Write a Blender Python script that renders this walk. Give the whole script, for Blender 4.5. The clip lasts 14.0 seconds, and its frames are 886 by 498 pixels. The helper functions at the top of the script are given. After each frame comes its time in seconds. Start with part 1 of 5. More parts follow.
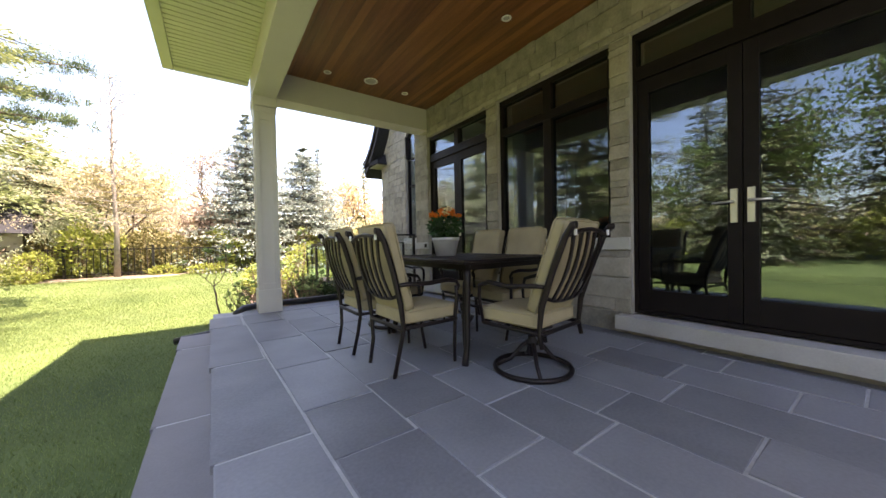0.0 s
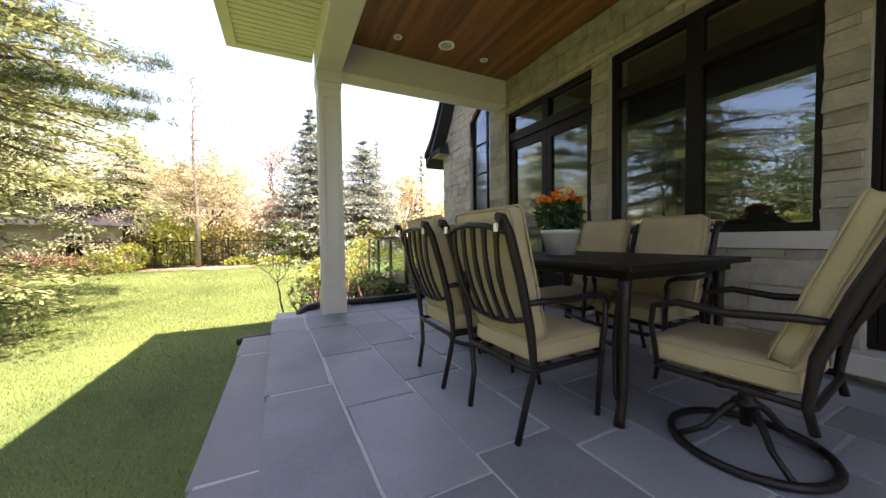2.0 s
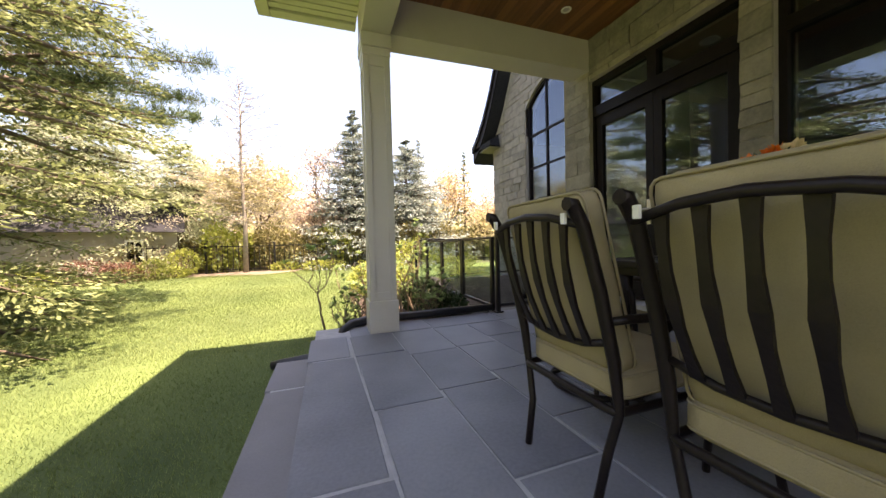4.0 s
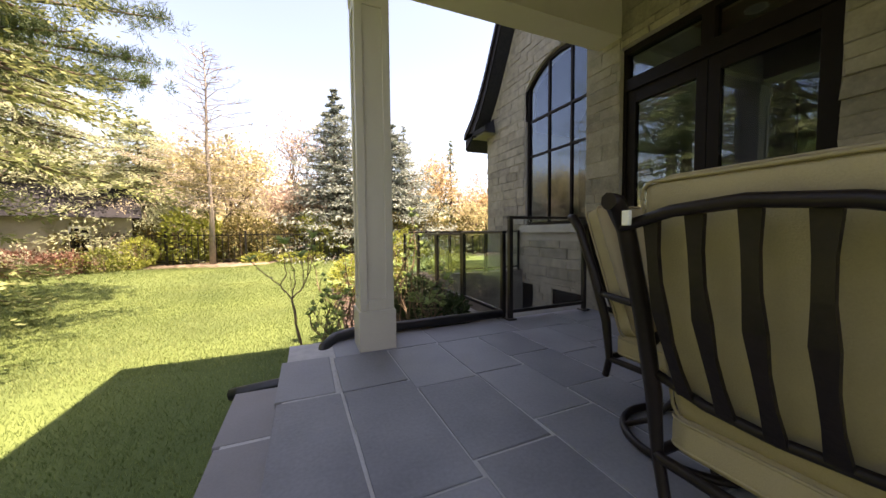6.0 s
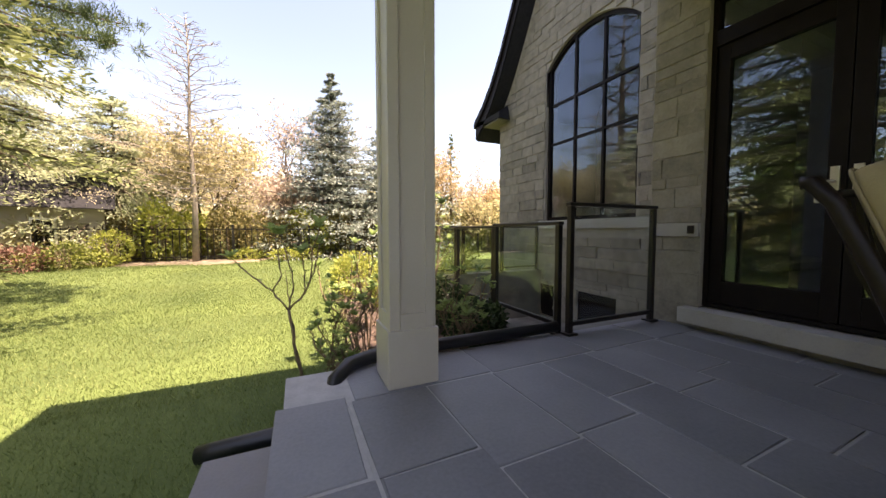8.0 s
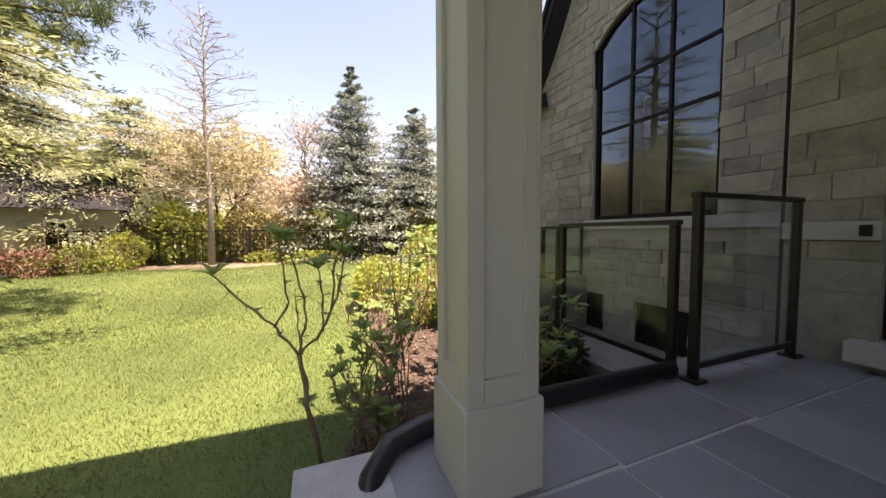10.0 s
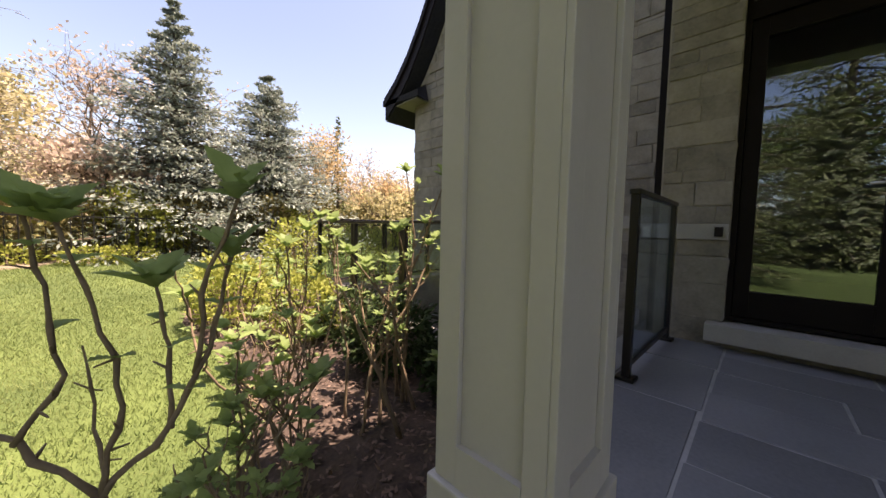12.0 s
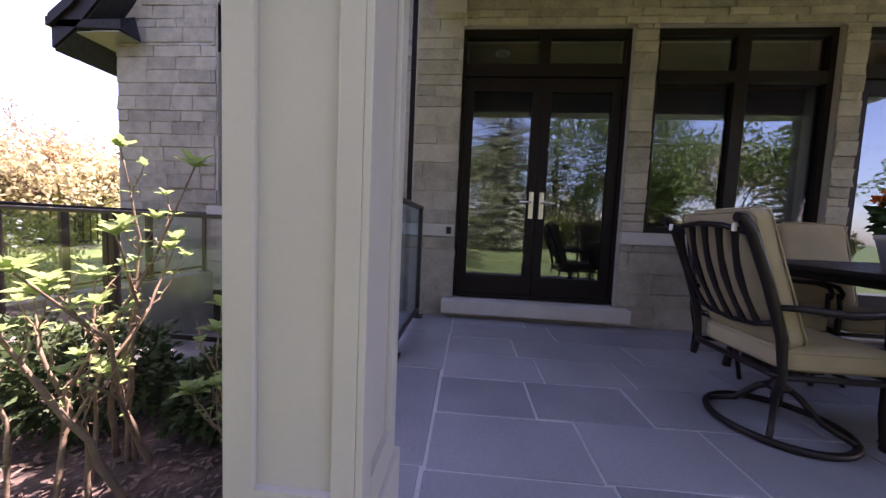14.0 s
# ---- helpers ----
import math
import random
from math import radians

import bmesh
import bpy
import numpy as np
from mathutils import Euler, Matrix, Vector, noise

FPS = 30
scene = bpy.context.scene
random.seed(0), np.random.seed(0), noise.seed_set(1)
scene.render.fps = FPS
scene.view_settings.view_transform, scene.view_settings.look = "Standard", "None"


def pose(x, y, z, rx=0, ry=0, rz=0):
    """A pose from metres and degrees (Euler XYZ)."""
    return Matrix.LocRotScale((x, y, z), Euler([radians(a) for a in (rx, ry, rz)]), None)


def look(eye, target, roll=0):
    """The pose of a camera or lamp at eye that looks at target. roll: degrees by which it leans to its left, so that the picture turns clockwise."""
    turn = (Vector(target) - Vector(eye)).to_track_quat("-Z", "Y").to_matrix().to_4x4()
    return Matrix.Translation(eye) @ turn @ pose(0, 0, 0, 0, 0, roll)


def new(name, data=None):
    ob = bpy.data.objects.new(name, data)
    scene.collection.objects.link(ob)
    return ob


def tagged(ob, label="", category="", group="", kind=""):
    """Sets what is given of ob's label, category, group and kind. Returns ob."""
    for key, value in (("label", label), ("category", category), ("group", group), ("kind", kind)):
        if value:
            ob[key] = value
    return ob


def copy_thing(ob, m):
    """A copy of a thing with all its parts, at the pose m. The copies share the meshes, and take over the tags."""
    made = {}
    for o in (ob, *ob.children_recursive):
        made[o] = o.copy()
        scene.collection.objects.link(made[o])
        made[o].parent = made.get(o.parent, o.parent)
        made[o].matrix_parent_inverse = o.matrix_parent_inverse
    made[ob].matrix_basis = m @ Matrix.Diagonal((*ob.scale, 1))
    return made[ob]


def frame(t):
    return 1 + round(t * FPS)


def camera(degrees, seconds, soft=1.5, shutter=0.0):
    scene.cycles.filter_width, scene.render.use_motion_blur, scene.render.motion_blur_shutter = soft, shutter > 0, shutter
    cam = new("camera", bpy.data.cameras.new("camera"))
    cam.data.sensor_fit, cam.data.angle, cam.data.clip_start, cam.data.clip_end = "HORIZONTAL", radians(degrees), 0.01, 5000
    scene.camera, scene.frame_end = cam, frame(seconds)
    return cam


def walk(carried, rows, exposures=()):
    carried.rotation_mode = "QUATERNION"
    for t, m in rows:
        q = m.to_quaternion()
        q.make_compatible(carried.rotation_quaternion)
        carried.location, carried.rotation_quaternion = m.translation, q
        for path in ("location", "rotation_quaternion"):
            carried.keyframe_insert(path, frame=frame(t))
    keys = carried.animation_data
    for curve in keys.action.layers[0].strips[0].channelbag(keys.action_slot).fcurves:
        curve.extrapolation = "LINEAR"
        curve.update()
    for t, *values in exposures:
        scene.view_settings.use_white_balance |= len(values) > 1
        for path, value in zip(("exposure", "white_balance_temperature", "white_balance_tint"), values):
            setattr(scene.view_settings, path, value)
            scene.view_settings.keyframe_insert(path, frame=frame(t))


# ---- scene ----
cam = camera(107.0, 14.0)
PATH = [
    (0, (0.968, 2.974, 0.900), (2.118, 4.610, 0.863), -1.2),
    (0.5, (1.010, 3.245, 0.901), (2.097, 4.924, 0.867), -1.5),
    (1, (0.994, 3.476, 0.878), (2.045, 5.177, 0.853), -1.2),
    (1.5, (1.047, 3.627, 0.900), (2.029, 5.369, 0.849), -1.2),
    (2, (1.041, 3.830, 0.905), (1.920, 5.625, 0.839), -0.8),
    (2.5, (1.062, 4.035, 0.897), (1.804, 5.891, 0.849), -0.9),
    (3, (1.057, 4.280, 0.895), (1.792, 6.140, 0.854), -1.1),
    (3.5, (1.082, 4.456, 0.879), (1.789, 6.326, 0.827), -1.1),
    (3.7, (1.089, 4.579, 0.881), (1.746, 6.467, 0.839), -1.6),
    (6, (1.099, 5.465, 0.916), (1.868, 7.308, 0.817), -0.6),
    (6.5, (1.071, 5.655, 0.921), (1.858, 7.491, 0.817), -0.6),
    (7, (1.004, 5.863, 0.886), (1.930, 7.632, 0.780), -0.0),
    (7.5, (0.991, 6.102, 0.859), (1.901, 7.879, 0.740), 0.2),
    (8, (1.031, 6.324, 0.849), (1.841, 8.150, 0.741), -0.1),
    (10.5, (1.051, 7.324, 0.867), (1.766, 9.189, 0.762), -0.3),
    (11, (1.005, 7.521, 0.850), (1.922, 9.293, 0.717), 0.3),
    (11.5, (1.012, 7.666, 0.837), (2.165, 9.296, 0.719), 0.2),
    (12, (0.997, 7.796, 0.832), (2.415, 9.201, 0.712), 1.3),
    (12.5, (0.949, 7.918, 0.828), (2.586, 9.061, 0.713), 2.4),
    (13, (0.932, 7.936, 0.834), (2.753, 8.755, 0.727), 1.8),
    (13.5, (0.949, 7.897, 0.880), (2.880, 8.403, 0.744), 1.9),
    (14, (0.930, 7.837, 0.895), (2.919, 8.004, 0.758), 2.5),
]
EXPOSURES = [(0.0, 2.78, 7900, 25), (3.5, 2.46, 8500, 27), (6.0, 2.17, 8850, 27), (8.0, 2.04, 8850, 26), (10.5, 1.8, 8700, 26), (12.0, 1.6, 8350, 27), (12.5, 1.75, 8000, 30), (13.0, 1.98, 7400, 38), (13.5, 2.25, 6950, 44), (14.0, 2.7, 6950, 49)]
walk(cam, [(t, look(eye, target, roll)) for t, eye, target, roll in PATH], EXPOSURES)

import itertools

# ---- light ----
world = bpy.data.worlds.new("world")
scene.world = world
world.use_nodes = True
wn = world.node_tree
sky = wn.nodes.new("ShaderNodeTexSky")
sky.sky_type = "NISHITA"
sky.sun_disc = False
SUN_WAY = Vector((-0.95, 0.72, -3.6)).normalized()
sky.sun_elevation = math.asin(-SUN_WAY.z)
sky.sun_rotation = math.atan2(-SUN_WAY.x, -SUN_WAY.y)
wn.nodes["Background"].inputs["Strength"].default_value = 0.112
wn.links.new(sky.outputs[0], wn.nodes["Background"].inputs["Color"])
sun = new("sun", bpy.data.lights.new("sun", "SUN"))
sun.data.energy = 5.0
sun.data.angle = radians(0.53)
sun.data.color = (1.0, 0.95, 0.87)
sun.matrix_world = look((0, 0, 20), Vector((0, 0, 20)) + SUN_WAY)


# ---- materials ----
MATS = {}


def mat(name, colour, rough=0.6, metal=0.0, vary=0.15, scale=6.0, bump=0.2, fine=80.0, spots=0.0, spot_colour=None, trans=0.0, island=0.0, stretch=(1, 1, 1), coat=0.0, per_object=0.0, spec=0.5):
    """A procedural surface with two scales of variation, measured in metres."""
    m = bpy.data.materials.new(name)
    m.use_nodes = True
    n, l = m.node_tree.nodes, m.node_tree.links
    b = n["Principled BSDF"]
    geo = n.new("ShaderNodeNewGeometry")
    mp = n.new("ShaderNodeMapping")
    mp.inputs["Scale"].default_value = stretch
    l.new(geo.outputs["Position"], mp.inputs["Vector"])
    a = n.new("ShaderNodeTexNoise")
    a.inputs["Scale"].default_value, a.inputs["Detail"].default_value = scale, 5
    l.new(mp.outputs[0], a.inputs["Vector"])
    f = n.new("ShaderNodeTexNoise")
    f.inputs["Scale"].default_value, f.inputs["Detail"].default_value = fine, 3
    l.new(mp.outputs[0], f.inputs["Vector"])
    add = n.new("ShaderNodeMath")
    add.operation = "ADD"
    l.new(a.outputs[0], add.inputs[0])
    half = n.new("ShaderNodeMath")
    half.operation = "MULTIPLY"
    half.inputs[1].default_value = 0.5
    l.new(f.outputs[0], half.inputs[0])
    l.new(half.outputs[0], add.inputs[1])
    last = add.outputs[0]
    if island or per_object:
        more = n.new("ShaderNodeMath")
        more.operation = "MULTIPLY_ADD"
        if island:
            l.new(geo.outputs["Random Per Island"], more.inputs[0])
        else:
            info = n.new("ShaderNodeObjectInfo")
            l.new(info.outputs["Random"], more.inputs[0])
        more.inputs[1].default_value = island or per_object
        l.new(last, more.inputs[2])
        last = more.outputs[0]
    r = n.new("ShaderNodeMapRange")
    top = 1.05 + (island or per_object)
    r.inputs["From Min"].default_value, r.inputs["From Max"].default_value = 0.45, top
    r.inputs["To Min"].default_value, r.inputs["To Max"].default_value = 0, 1
    l.new(last, r.inputs["Value"])
    mix = n.new("ShaderNodeMix")
    mix.data_type = "RGBA"
    lo = [max(0, c * (1 - vary)) for c in colour]
    hi = [min(1, c * (1 + vary)) for c in colour] if spot_colour is None else list(spot_colour)
    mix.inputs[6].default_value, mix.inputs[7].default_value = (*lo, 1), (*hi, 1)
    l.new(r.outputs[0], mix.inputs[0])
    l.new(mix.outputs[2], b.inputs["Base Color"])
    b.inputs["Roughness"].default_value, b.inputs["Metallic"].default_value = rough, metal
    b.inputs["Specular IOR Level"].default_value = spec
    if coat:
        b.inputs["Coat Weight"].default_value = coat
    if bump:
        bp = n.new("ShaderNodeBump")
        bp.inputs["Strength"].default_value, bp.inputs["Distance"].default_value = bump, 0.01
        l.new(add.outputs[0], bp.inputs["Height"])
        l.new(bp.outputs[0], b.inputs["Normal"])
    if trans:
        t = n.new("ShaderNodeBsdfTranslucent")
        l.new(mix.outputs[2], t.inputs["Color"])
        sh = n.new("ShaderNodeMixShader")
        sh.inputs[0].default_value = trans
        l.new(b.outputs[0], sh.inputs[1])
        l.new(t.outputs[0], sh.inputs[2])
        l.new(sh.outputs[0], n["Material Output"].inputs["Surface"])
    MATS[name] = m
    return m


def glass_mat(name, reflect, tint=(0.9, 0.95, 0.93), rough=0.0):
    m = bpy.data.materials.new(name)
    m.use_nodes = True
    n, l = m.node_tree.nodes, m.node_tree.links
    n.remove(n["Principled BSDF"])
    g, t, sh = n.new("ShaderNodeBsdfGlossy"), n.new("ShaderNodeBsdfTransparent"), n.new("ShaderNodeMixShader")
    g.inputs["Roughness"].default_value = rough
    g.inputs["Color"].default_value = (0.72, 0.86, 1.0, 1)
    t.inputs["Color"].default_value = (*tint, 1)
    lw = n.new("ShaderNodeLayerWeight")
    lw.inputs["Blend"].default_value = 0.5
    fr = n.new("ShaderNodeMath")
    fr.operation = "POWER"
    fr.inputs[1].default_value = 3.5
    l.new(lw.outputs["Facing"], fr.inputs[0])
    ad = n.new("ShaderNodeMath")
    ad.operation = "ADD"
    ad.use_clamp = True
    ad.inputs[1].default_value = reflect
    l.new(fr.outputs[0], ad.inputs[0])
    l.new(ad.outputs[0], sh.inputs[0])
    l.new(t.outputs[0], sh.inputs[1])
    l.new(g.outputs[0], sh.inputs[2])
    l.new(sh.outputs[0], n["Material Output"].inputs["Surface"])
    return m


SLATE = mat("bluestone", (0.158, 0.160, 0.180), 0.5, vary=0.25, scale=2.0, bump=0.25, fine=60, per_object=0.5, spot_colour=(0.29, 0.292, 0.315))
JOINT = mat("joint_mortar", (0.42, 0.415, 0.42), 0.85, vary=0.15, scale=12)
STEPSTONE = mat("step_stone", (0.19, 0.182, 0.19), 0.6, vary=0.2, scale=2.5, bump=0.2, per_object=0.3)
STONE = mat("limestone", (0.205, 0.185, 0.155), 0.85, vary=0.35, scale=7, bump=1.0, fine=38, per_object=0.45, spot_colour=(0.37, 0.335, 0.28))
MORTAR = mat("mortar", (0.31, 0.285, 0.25), 0.9, vary=0.12, scale=9, bump=0.4)
SMOOTH = mat("cut_limestone", (0.38, 0.365, 0.34), 0.75, vary=0.12, scale=4, bump=0.15)
CONCRETE = mat("weathered_concrete", (0.15, 0.145, 0.135), 0.9, vary=0.3, scale=3, bump=0.3, spot_colour=(0.24, 0.23, 0.21))
PAINT = mat("cream_paint", (0.465, 0.437, 0.395), 0.5, vary=0.05, scale=3, bump=0.05)
FRAME = mat("dark_bronze_paint", (0.010, 0.007, 0.007), 0.5, vary=0.2, scale=8, bump=0.03, spec=0.15)
METAL = mat("brown_cast_aluminium", (0.013, 0.008, 0.008), 0.45, metal=0.15, vary=0.4, scale=14, bump=0.15, spec=0.35)
CUSHION = mat("tan_fabric", (0.34, 0.275, 0.165), 0.95, vary=0.12, scale=7, bump=0.35, fine=260)
PIPING = mat("tan_piping", (0.32, 0.26, 0.16), 0.9, vary=0.1, scale=20)
CEDAR = mat("cedar", (0.15, 0.045, 0.016), 0.4, vary=0.5, scale=2.5, stretch=(9, 0.7, 9), bump=0.15, fine=30, island=0.6, spot_colour=(0.34, 0.13, 0.045))
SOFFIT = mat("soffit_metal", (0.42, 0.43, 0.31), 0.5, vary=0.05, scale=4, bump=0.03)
# same soffit metal, darkened in colour for the shade under the wing eaves
SOFFIT_SHADED = mat("soffit_metal_shaded", (0.13, 0.13, 0.09), 0.6, vary=0.08, scale=5, bump=0.05)
CHROME = mat("brushed_nickel", (0.62, 0.6, 0.56), 0.3, metal=1.0, vary=0.05, scale=30, bump=0.02)
WHITE = mat("white_enamel", (0.78, 0.77, 0.74), 0.4, vary=0.04, scale=8, bump=0.02)
# plaster colour set dark to stand for the lack of light indoors
DARKROOM = mat("room_plaster_darkened", (0.12, 0.105, 0.095), 0.8, vary=0.1, scale=2)
ROOFING = mat("roof_shingle", (0.03, 0.03, 0.034), 0.9, vary=0.4, scale=20, bump=0.6, island=0.3, spec=0.1)
PIPE = mat("black_plastic", (0.012, 0.013, 0.016), 0.35, vary=0.15, scale=10, bump=0.05)
RAIL = mat("black_rail_paint", (0.014, 0.011, 0.011), 0.35, vary=0.2, scale=14, bump=0.04)
MULCH = mat("bark_mulch", (0.03, 0.021, 0.018), 0.95, vary=0.5, scale=9, bump=1.0, fine=50, spot_colour=(0.11, 0.075, 0.06))
SOIL = mat("dry_soil", (0.16, 0.125, 0.095), 0.95, vary=0.4, scale=3, bump=0.8, fine=30, spot_colour=(0.30, 0.24, 0.17))
CHIP = mat("bark_chip", (0.07, 0.045, 0.035), 0.9, vary=0.5, scale=14, bump=0.5, island=0.6, spot_colour=(0.22, 0.15, 0.12))
LAWN = mat("lawn_soil", (0.045, 0.085, 0.02), 0.95, vary=0.3, scale=0.8, bump=0.6, fine=70, spot_colour=(0.12, 0.17, 0.045))
BLADE = mat("grass_blade", (0.065, 0.165, 0.022), 0.6, vary=0.5, scale=0.7, bump=0, trans=0.45, island=0.5, spot_colour=(0.36, 0.42, 0.18), spec=0.15)
BARK = mat("bark", (0.12, 0.09, 0.065), 0.9, vary=0.4, scale=10, bump=0.8, fine=40, stretch=(1, 1, 0.3))
LIGHTBARK = mat("pale_twigs", (0.27, 0.235, 0.20), 0.85, vary=0.3, scale=12, bump=0.3)
TWIG = mat("twig_bark", (0.20, 0.145, 0.095), 0.85, vary=0.35, scale=18, bump=0.4)
SPRUCE = mat("blue_spruce_needles", (0.14, 0.185, 0.155), 0.7, vary=0.5, scale=1.5, bump=0, trans=0.25, island=0.7, spot_colour=(0.46, 0.52, 0.46), spec=0.2)
SPRUCE_G = mat("green_spruce_needles", (0.075, 0.115, 0.04), 0.7, vary=0.5, scale=1.5, bump=0, trans=0.3, island=0.7, spot_colour=(0.34, 0.38, 0.165), spec=0.2)
PINE = mat("soft_pine_needles", (0.32, 0.38, 0.22), 0.7, vary=0.4, scale=1.2, bump=0, trans=0.5, island=0.6, spot_colour=(0.58, 0.62, 0.42), spec=0.2)
PINE_D = mat("dark_pine_needles", (0.045, 0.08, 0.055), 0.6, vary=0.4, scale=1.5, bump=0, trans=0.2, island=0.7, spot_colour=(0.15, 0.21, 0.085), spec=0.25)
SPRING = mat("yellow_green_leaves", (0.42, 0.39, 0.18), 0.6, vary=0.35, scale=1.5, bump=0, trans=0.45, island=0.6, spot_colour=(0.68, 0.60, 0.36), spec=0.2)
AMBER = mat("amber_leaves", (0.55, 0.37, 0.17), 0.6, vary=0.35, scale=1.5, bump=0, trans=0.45, island=0.6, spot_colour=(0.70, 0.54, 0.33), spec=0.2)
HAZE = mat("tan_catkins", (0.50, 0.45, 0.28), 0.7, vary=0.3, scale=1.5, bump=0, trans=0.4, island=0.6, spot_colour=(0.70, 0.62, 0.44), spec=0.2)
BLOSSOM = mat("pink_buds", (0.48, 0.36, 0.33), 0.7, vary=0.3, scale=1.5, bump=0, trans=0.35, island=0.6, spot_colour=(0.66, 0.54, 0.42), spec=0.2)
HEDGE = mat("hedge_leaves", (0.11, 0.12, 0.05), 0.7, vary=0.5, scale=1.0, bump=0, trans=0.25, island=0.8, spot_colour=(0.34, 0.29, 0.12), spec=0.2)
LEAFGREEN = mat("fresh_green_leaves", (0.07, 0.14, 0.03), 0.6, vary=0.4, scale=1.5, bump=0, trans=0.35, island=0.6, spot_colour=(0.20, 0.30, 0.08), spec=0.25)
SHRUB = mat("shrub_leaves", (0.22, 0.31, 0.05), 0.6, vary=0.4, scale=2.5, bump=0, trans=0.4, island=0.6, spot_colour=(0.48, 0.50, 0.13), spec=0.25)
BARBERRY = mat("reddish_barberry_leaves", (0.13, 0.055, 0.045), 0.7, vary=0.4, scale=3, bump=0, trans=0.25, island=0.6, spot_colour=(0.30, 0.17, 0.12), spec=0.25)
YEWGREEN = mat("boxwood_leaves", (0.10, 0.14, 0.03), 0.6, vary=0.4, scale=3, bump=0, trans=0.25, island=0.6, spot_colour=(0.26, 0.29, 0.08), spec=0.25)
YEW = mat("yew_needles", (0.025, 0.05, 0.018), 0.6, vary=0.4, scale=3, bump=0, trans=0.15, island=0.6, spot_colour=(0.06, 0.10, 0.035), spec=0.25)
OAKLEAF = mat("hydrangea_leaves", (0.22, 0.34, 0.11), 0.55, vary=0.3, scale=12, bump=0.2, trans=0.5, island=0.5, spot_colour=(0.38, 0.49, 0.20), spec=0.3)
PETAL = mat("orange_petals", (0.75, 0.17, 0.015), 0.6, vary=0.3, scale=40, bump=0.1, trans=0.3, island=0.4)
CREAM = mat("cream_petals", (0.7, 0.55, 0.3), 0.6, vary=0.2, scale=40, bump=0.1, trans=0.3)
POTLEAF = mat("dark_green_leaves", (0.02, 0.06, 0.015), 0.5, vary=0.4, scale=30, bump=0.1, trans=0.2, island=0.5)
POT = mat("pale_ceramic", (0.45, 0.43, 0.41), 0.5, vary=0.1, scale=14, bump=0.1)
SIDING = mat("shed_siding", (0.40, 0.37, 0.30), 0.8, vary=0.1, scale=5)
GLASS = glass_mat("window_glass", 0.118, (0.75, 0.78, 0.78))
CLEAR = glass_mat("clear_panel", 0.03, (0.93, 0.96, 0.95))


# ---- mesh helpers ----
def box(bm, x0, y0, z0, x1, y1, z1, bevel=0.0):
    vs = [bm.verts.new(p) for p in itertools.product((x0, x1), (y0, y1), (z0, z1))]
    idx = ((0, 1, 3, 2), (4, 6, 7, 5), (0, 4, 5, 1), (2, 3, 7, 6), (0, 2, 6, 4), (1, 5, 7, 3))
    fs = [bm.faces.new([vs[i] for i in f]) for f in idx]
    if bevel:
        es = list({e for f in fs for e in f.edges})
        bmesh.ops.bevel(bm, geom=es, offset=bevel, segments=2, profile=0.6, affect="EDGES")


def boxes(*rows, bevel=0.0):
    bm = bmesh.new()
    for r in rows:
        box(bm, *(r if len(r) > 6 else (*r, bevel)))
    return bm


def tube(bm, pts, radii, sides=8, cap=True):
    """A round bar along points, its radius given for each (or one for all)."""
    pts = [Vector(p) for p in pts]
    if not hasattr(radii, "__len__"):
        radii = [radii] * len(pts)
    rings = []
    side = None
    for i, p in enumerate(pts):
        d = (pts[min(i + 1, len(pts) - 1)] - pts[max(i - 1, 0)]).normalized()
        if side is None:
            side = d.orthogonal().normalized()
        side = (side - d * side.dot(d)).normalized()
        up = d.cross(side)
        rings.append([bm.verts.new(p + (side * math.cos(a) + up * math.sin(a)) * radii[i]) for a in [2 * math.pi * k / sides for k in range(sides)]])
    for r0, r1 in zip(rings, rings[1:]):
        for k in range(sides):
            bm.faces.new((r0[k], r0[(k + 1) % sides], r1[(k + 1) % sides], r1[k])).smooth = True
    if cap:
        bm.faces.new(rings[0][::-1])
        bm.faces.new(rings[-1])


def lathe(bm, profile, centre=(0, 0, 0), steps=24):
    cx, cy, cz = centre
    rings = [[bm.verts.new((cx + r * math.cos(a), cy + r * math.sin(a), cz + z)) for a in [2 * math.pi * k / steps for k in range(steps)]] for r, z in profile]
    for r0, r1 in zip(rings, rings[1:]):
        for k in range(steps):
            bm.faces.new((r0[k], r0[(k + 1) % steps], r1[(k + 1) % steps], r1[k])).smooth = True
    bm.faces.new(rings[0][::-1])
    bm.faces.new(rings[-1])


def part(name, bm, material, parent=None, label="", kind="", smooth=False):
    me = bpy.data.meshes.new(name)
    bm.normal_update()
    bm.to_mesh(me)
    bm.free()
    me.materials.append(material)
    if smooth:
        me.shade_smooth()
    ob = new(name, me)
    ob.parent = parent
    return tagged(ob, label, kind=kind)


def thing(name, label, category, at=(0, 0, 0), turn=0, group=""):
    ob = new(name)
    ob.matrix_basis = pose(*at, 0, 0, turn)
    return tagged(ob, label, category, group)


def structure(name, bm, material, label="", category=""):
    return tagged(part(name, bm, material), label or name.replace("_", " "), category or name.split("_")[0], kind="structure")


def soup(name, verts, faces, material, parent=None, kind=""):
    me = bpy.data.meshes.new(name)
    verts, faces = np.asarray(verts, dtype=np.float32), np.asarray(faces, dtype=np.int32)
    k = faces.shape[1]
    me.vertices.add(len(verts))
    me.vertices.foreach_set("co", verts.ravel())
    me.loops.add(faces.size)
    me.loops.foreach_set("vertex_index", faces.ravel())
    me.polygons.add(len(faces))
    me.polygons.foreach_set("loop_start", np.arange(0, faces.size, k, dtype=np.int32))
    me.update(calc_edges=True)
    me.materials.append(material)
    ob = new(name, me)
    ob.parent = parent
    return tagged(ob, kind=kind)


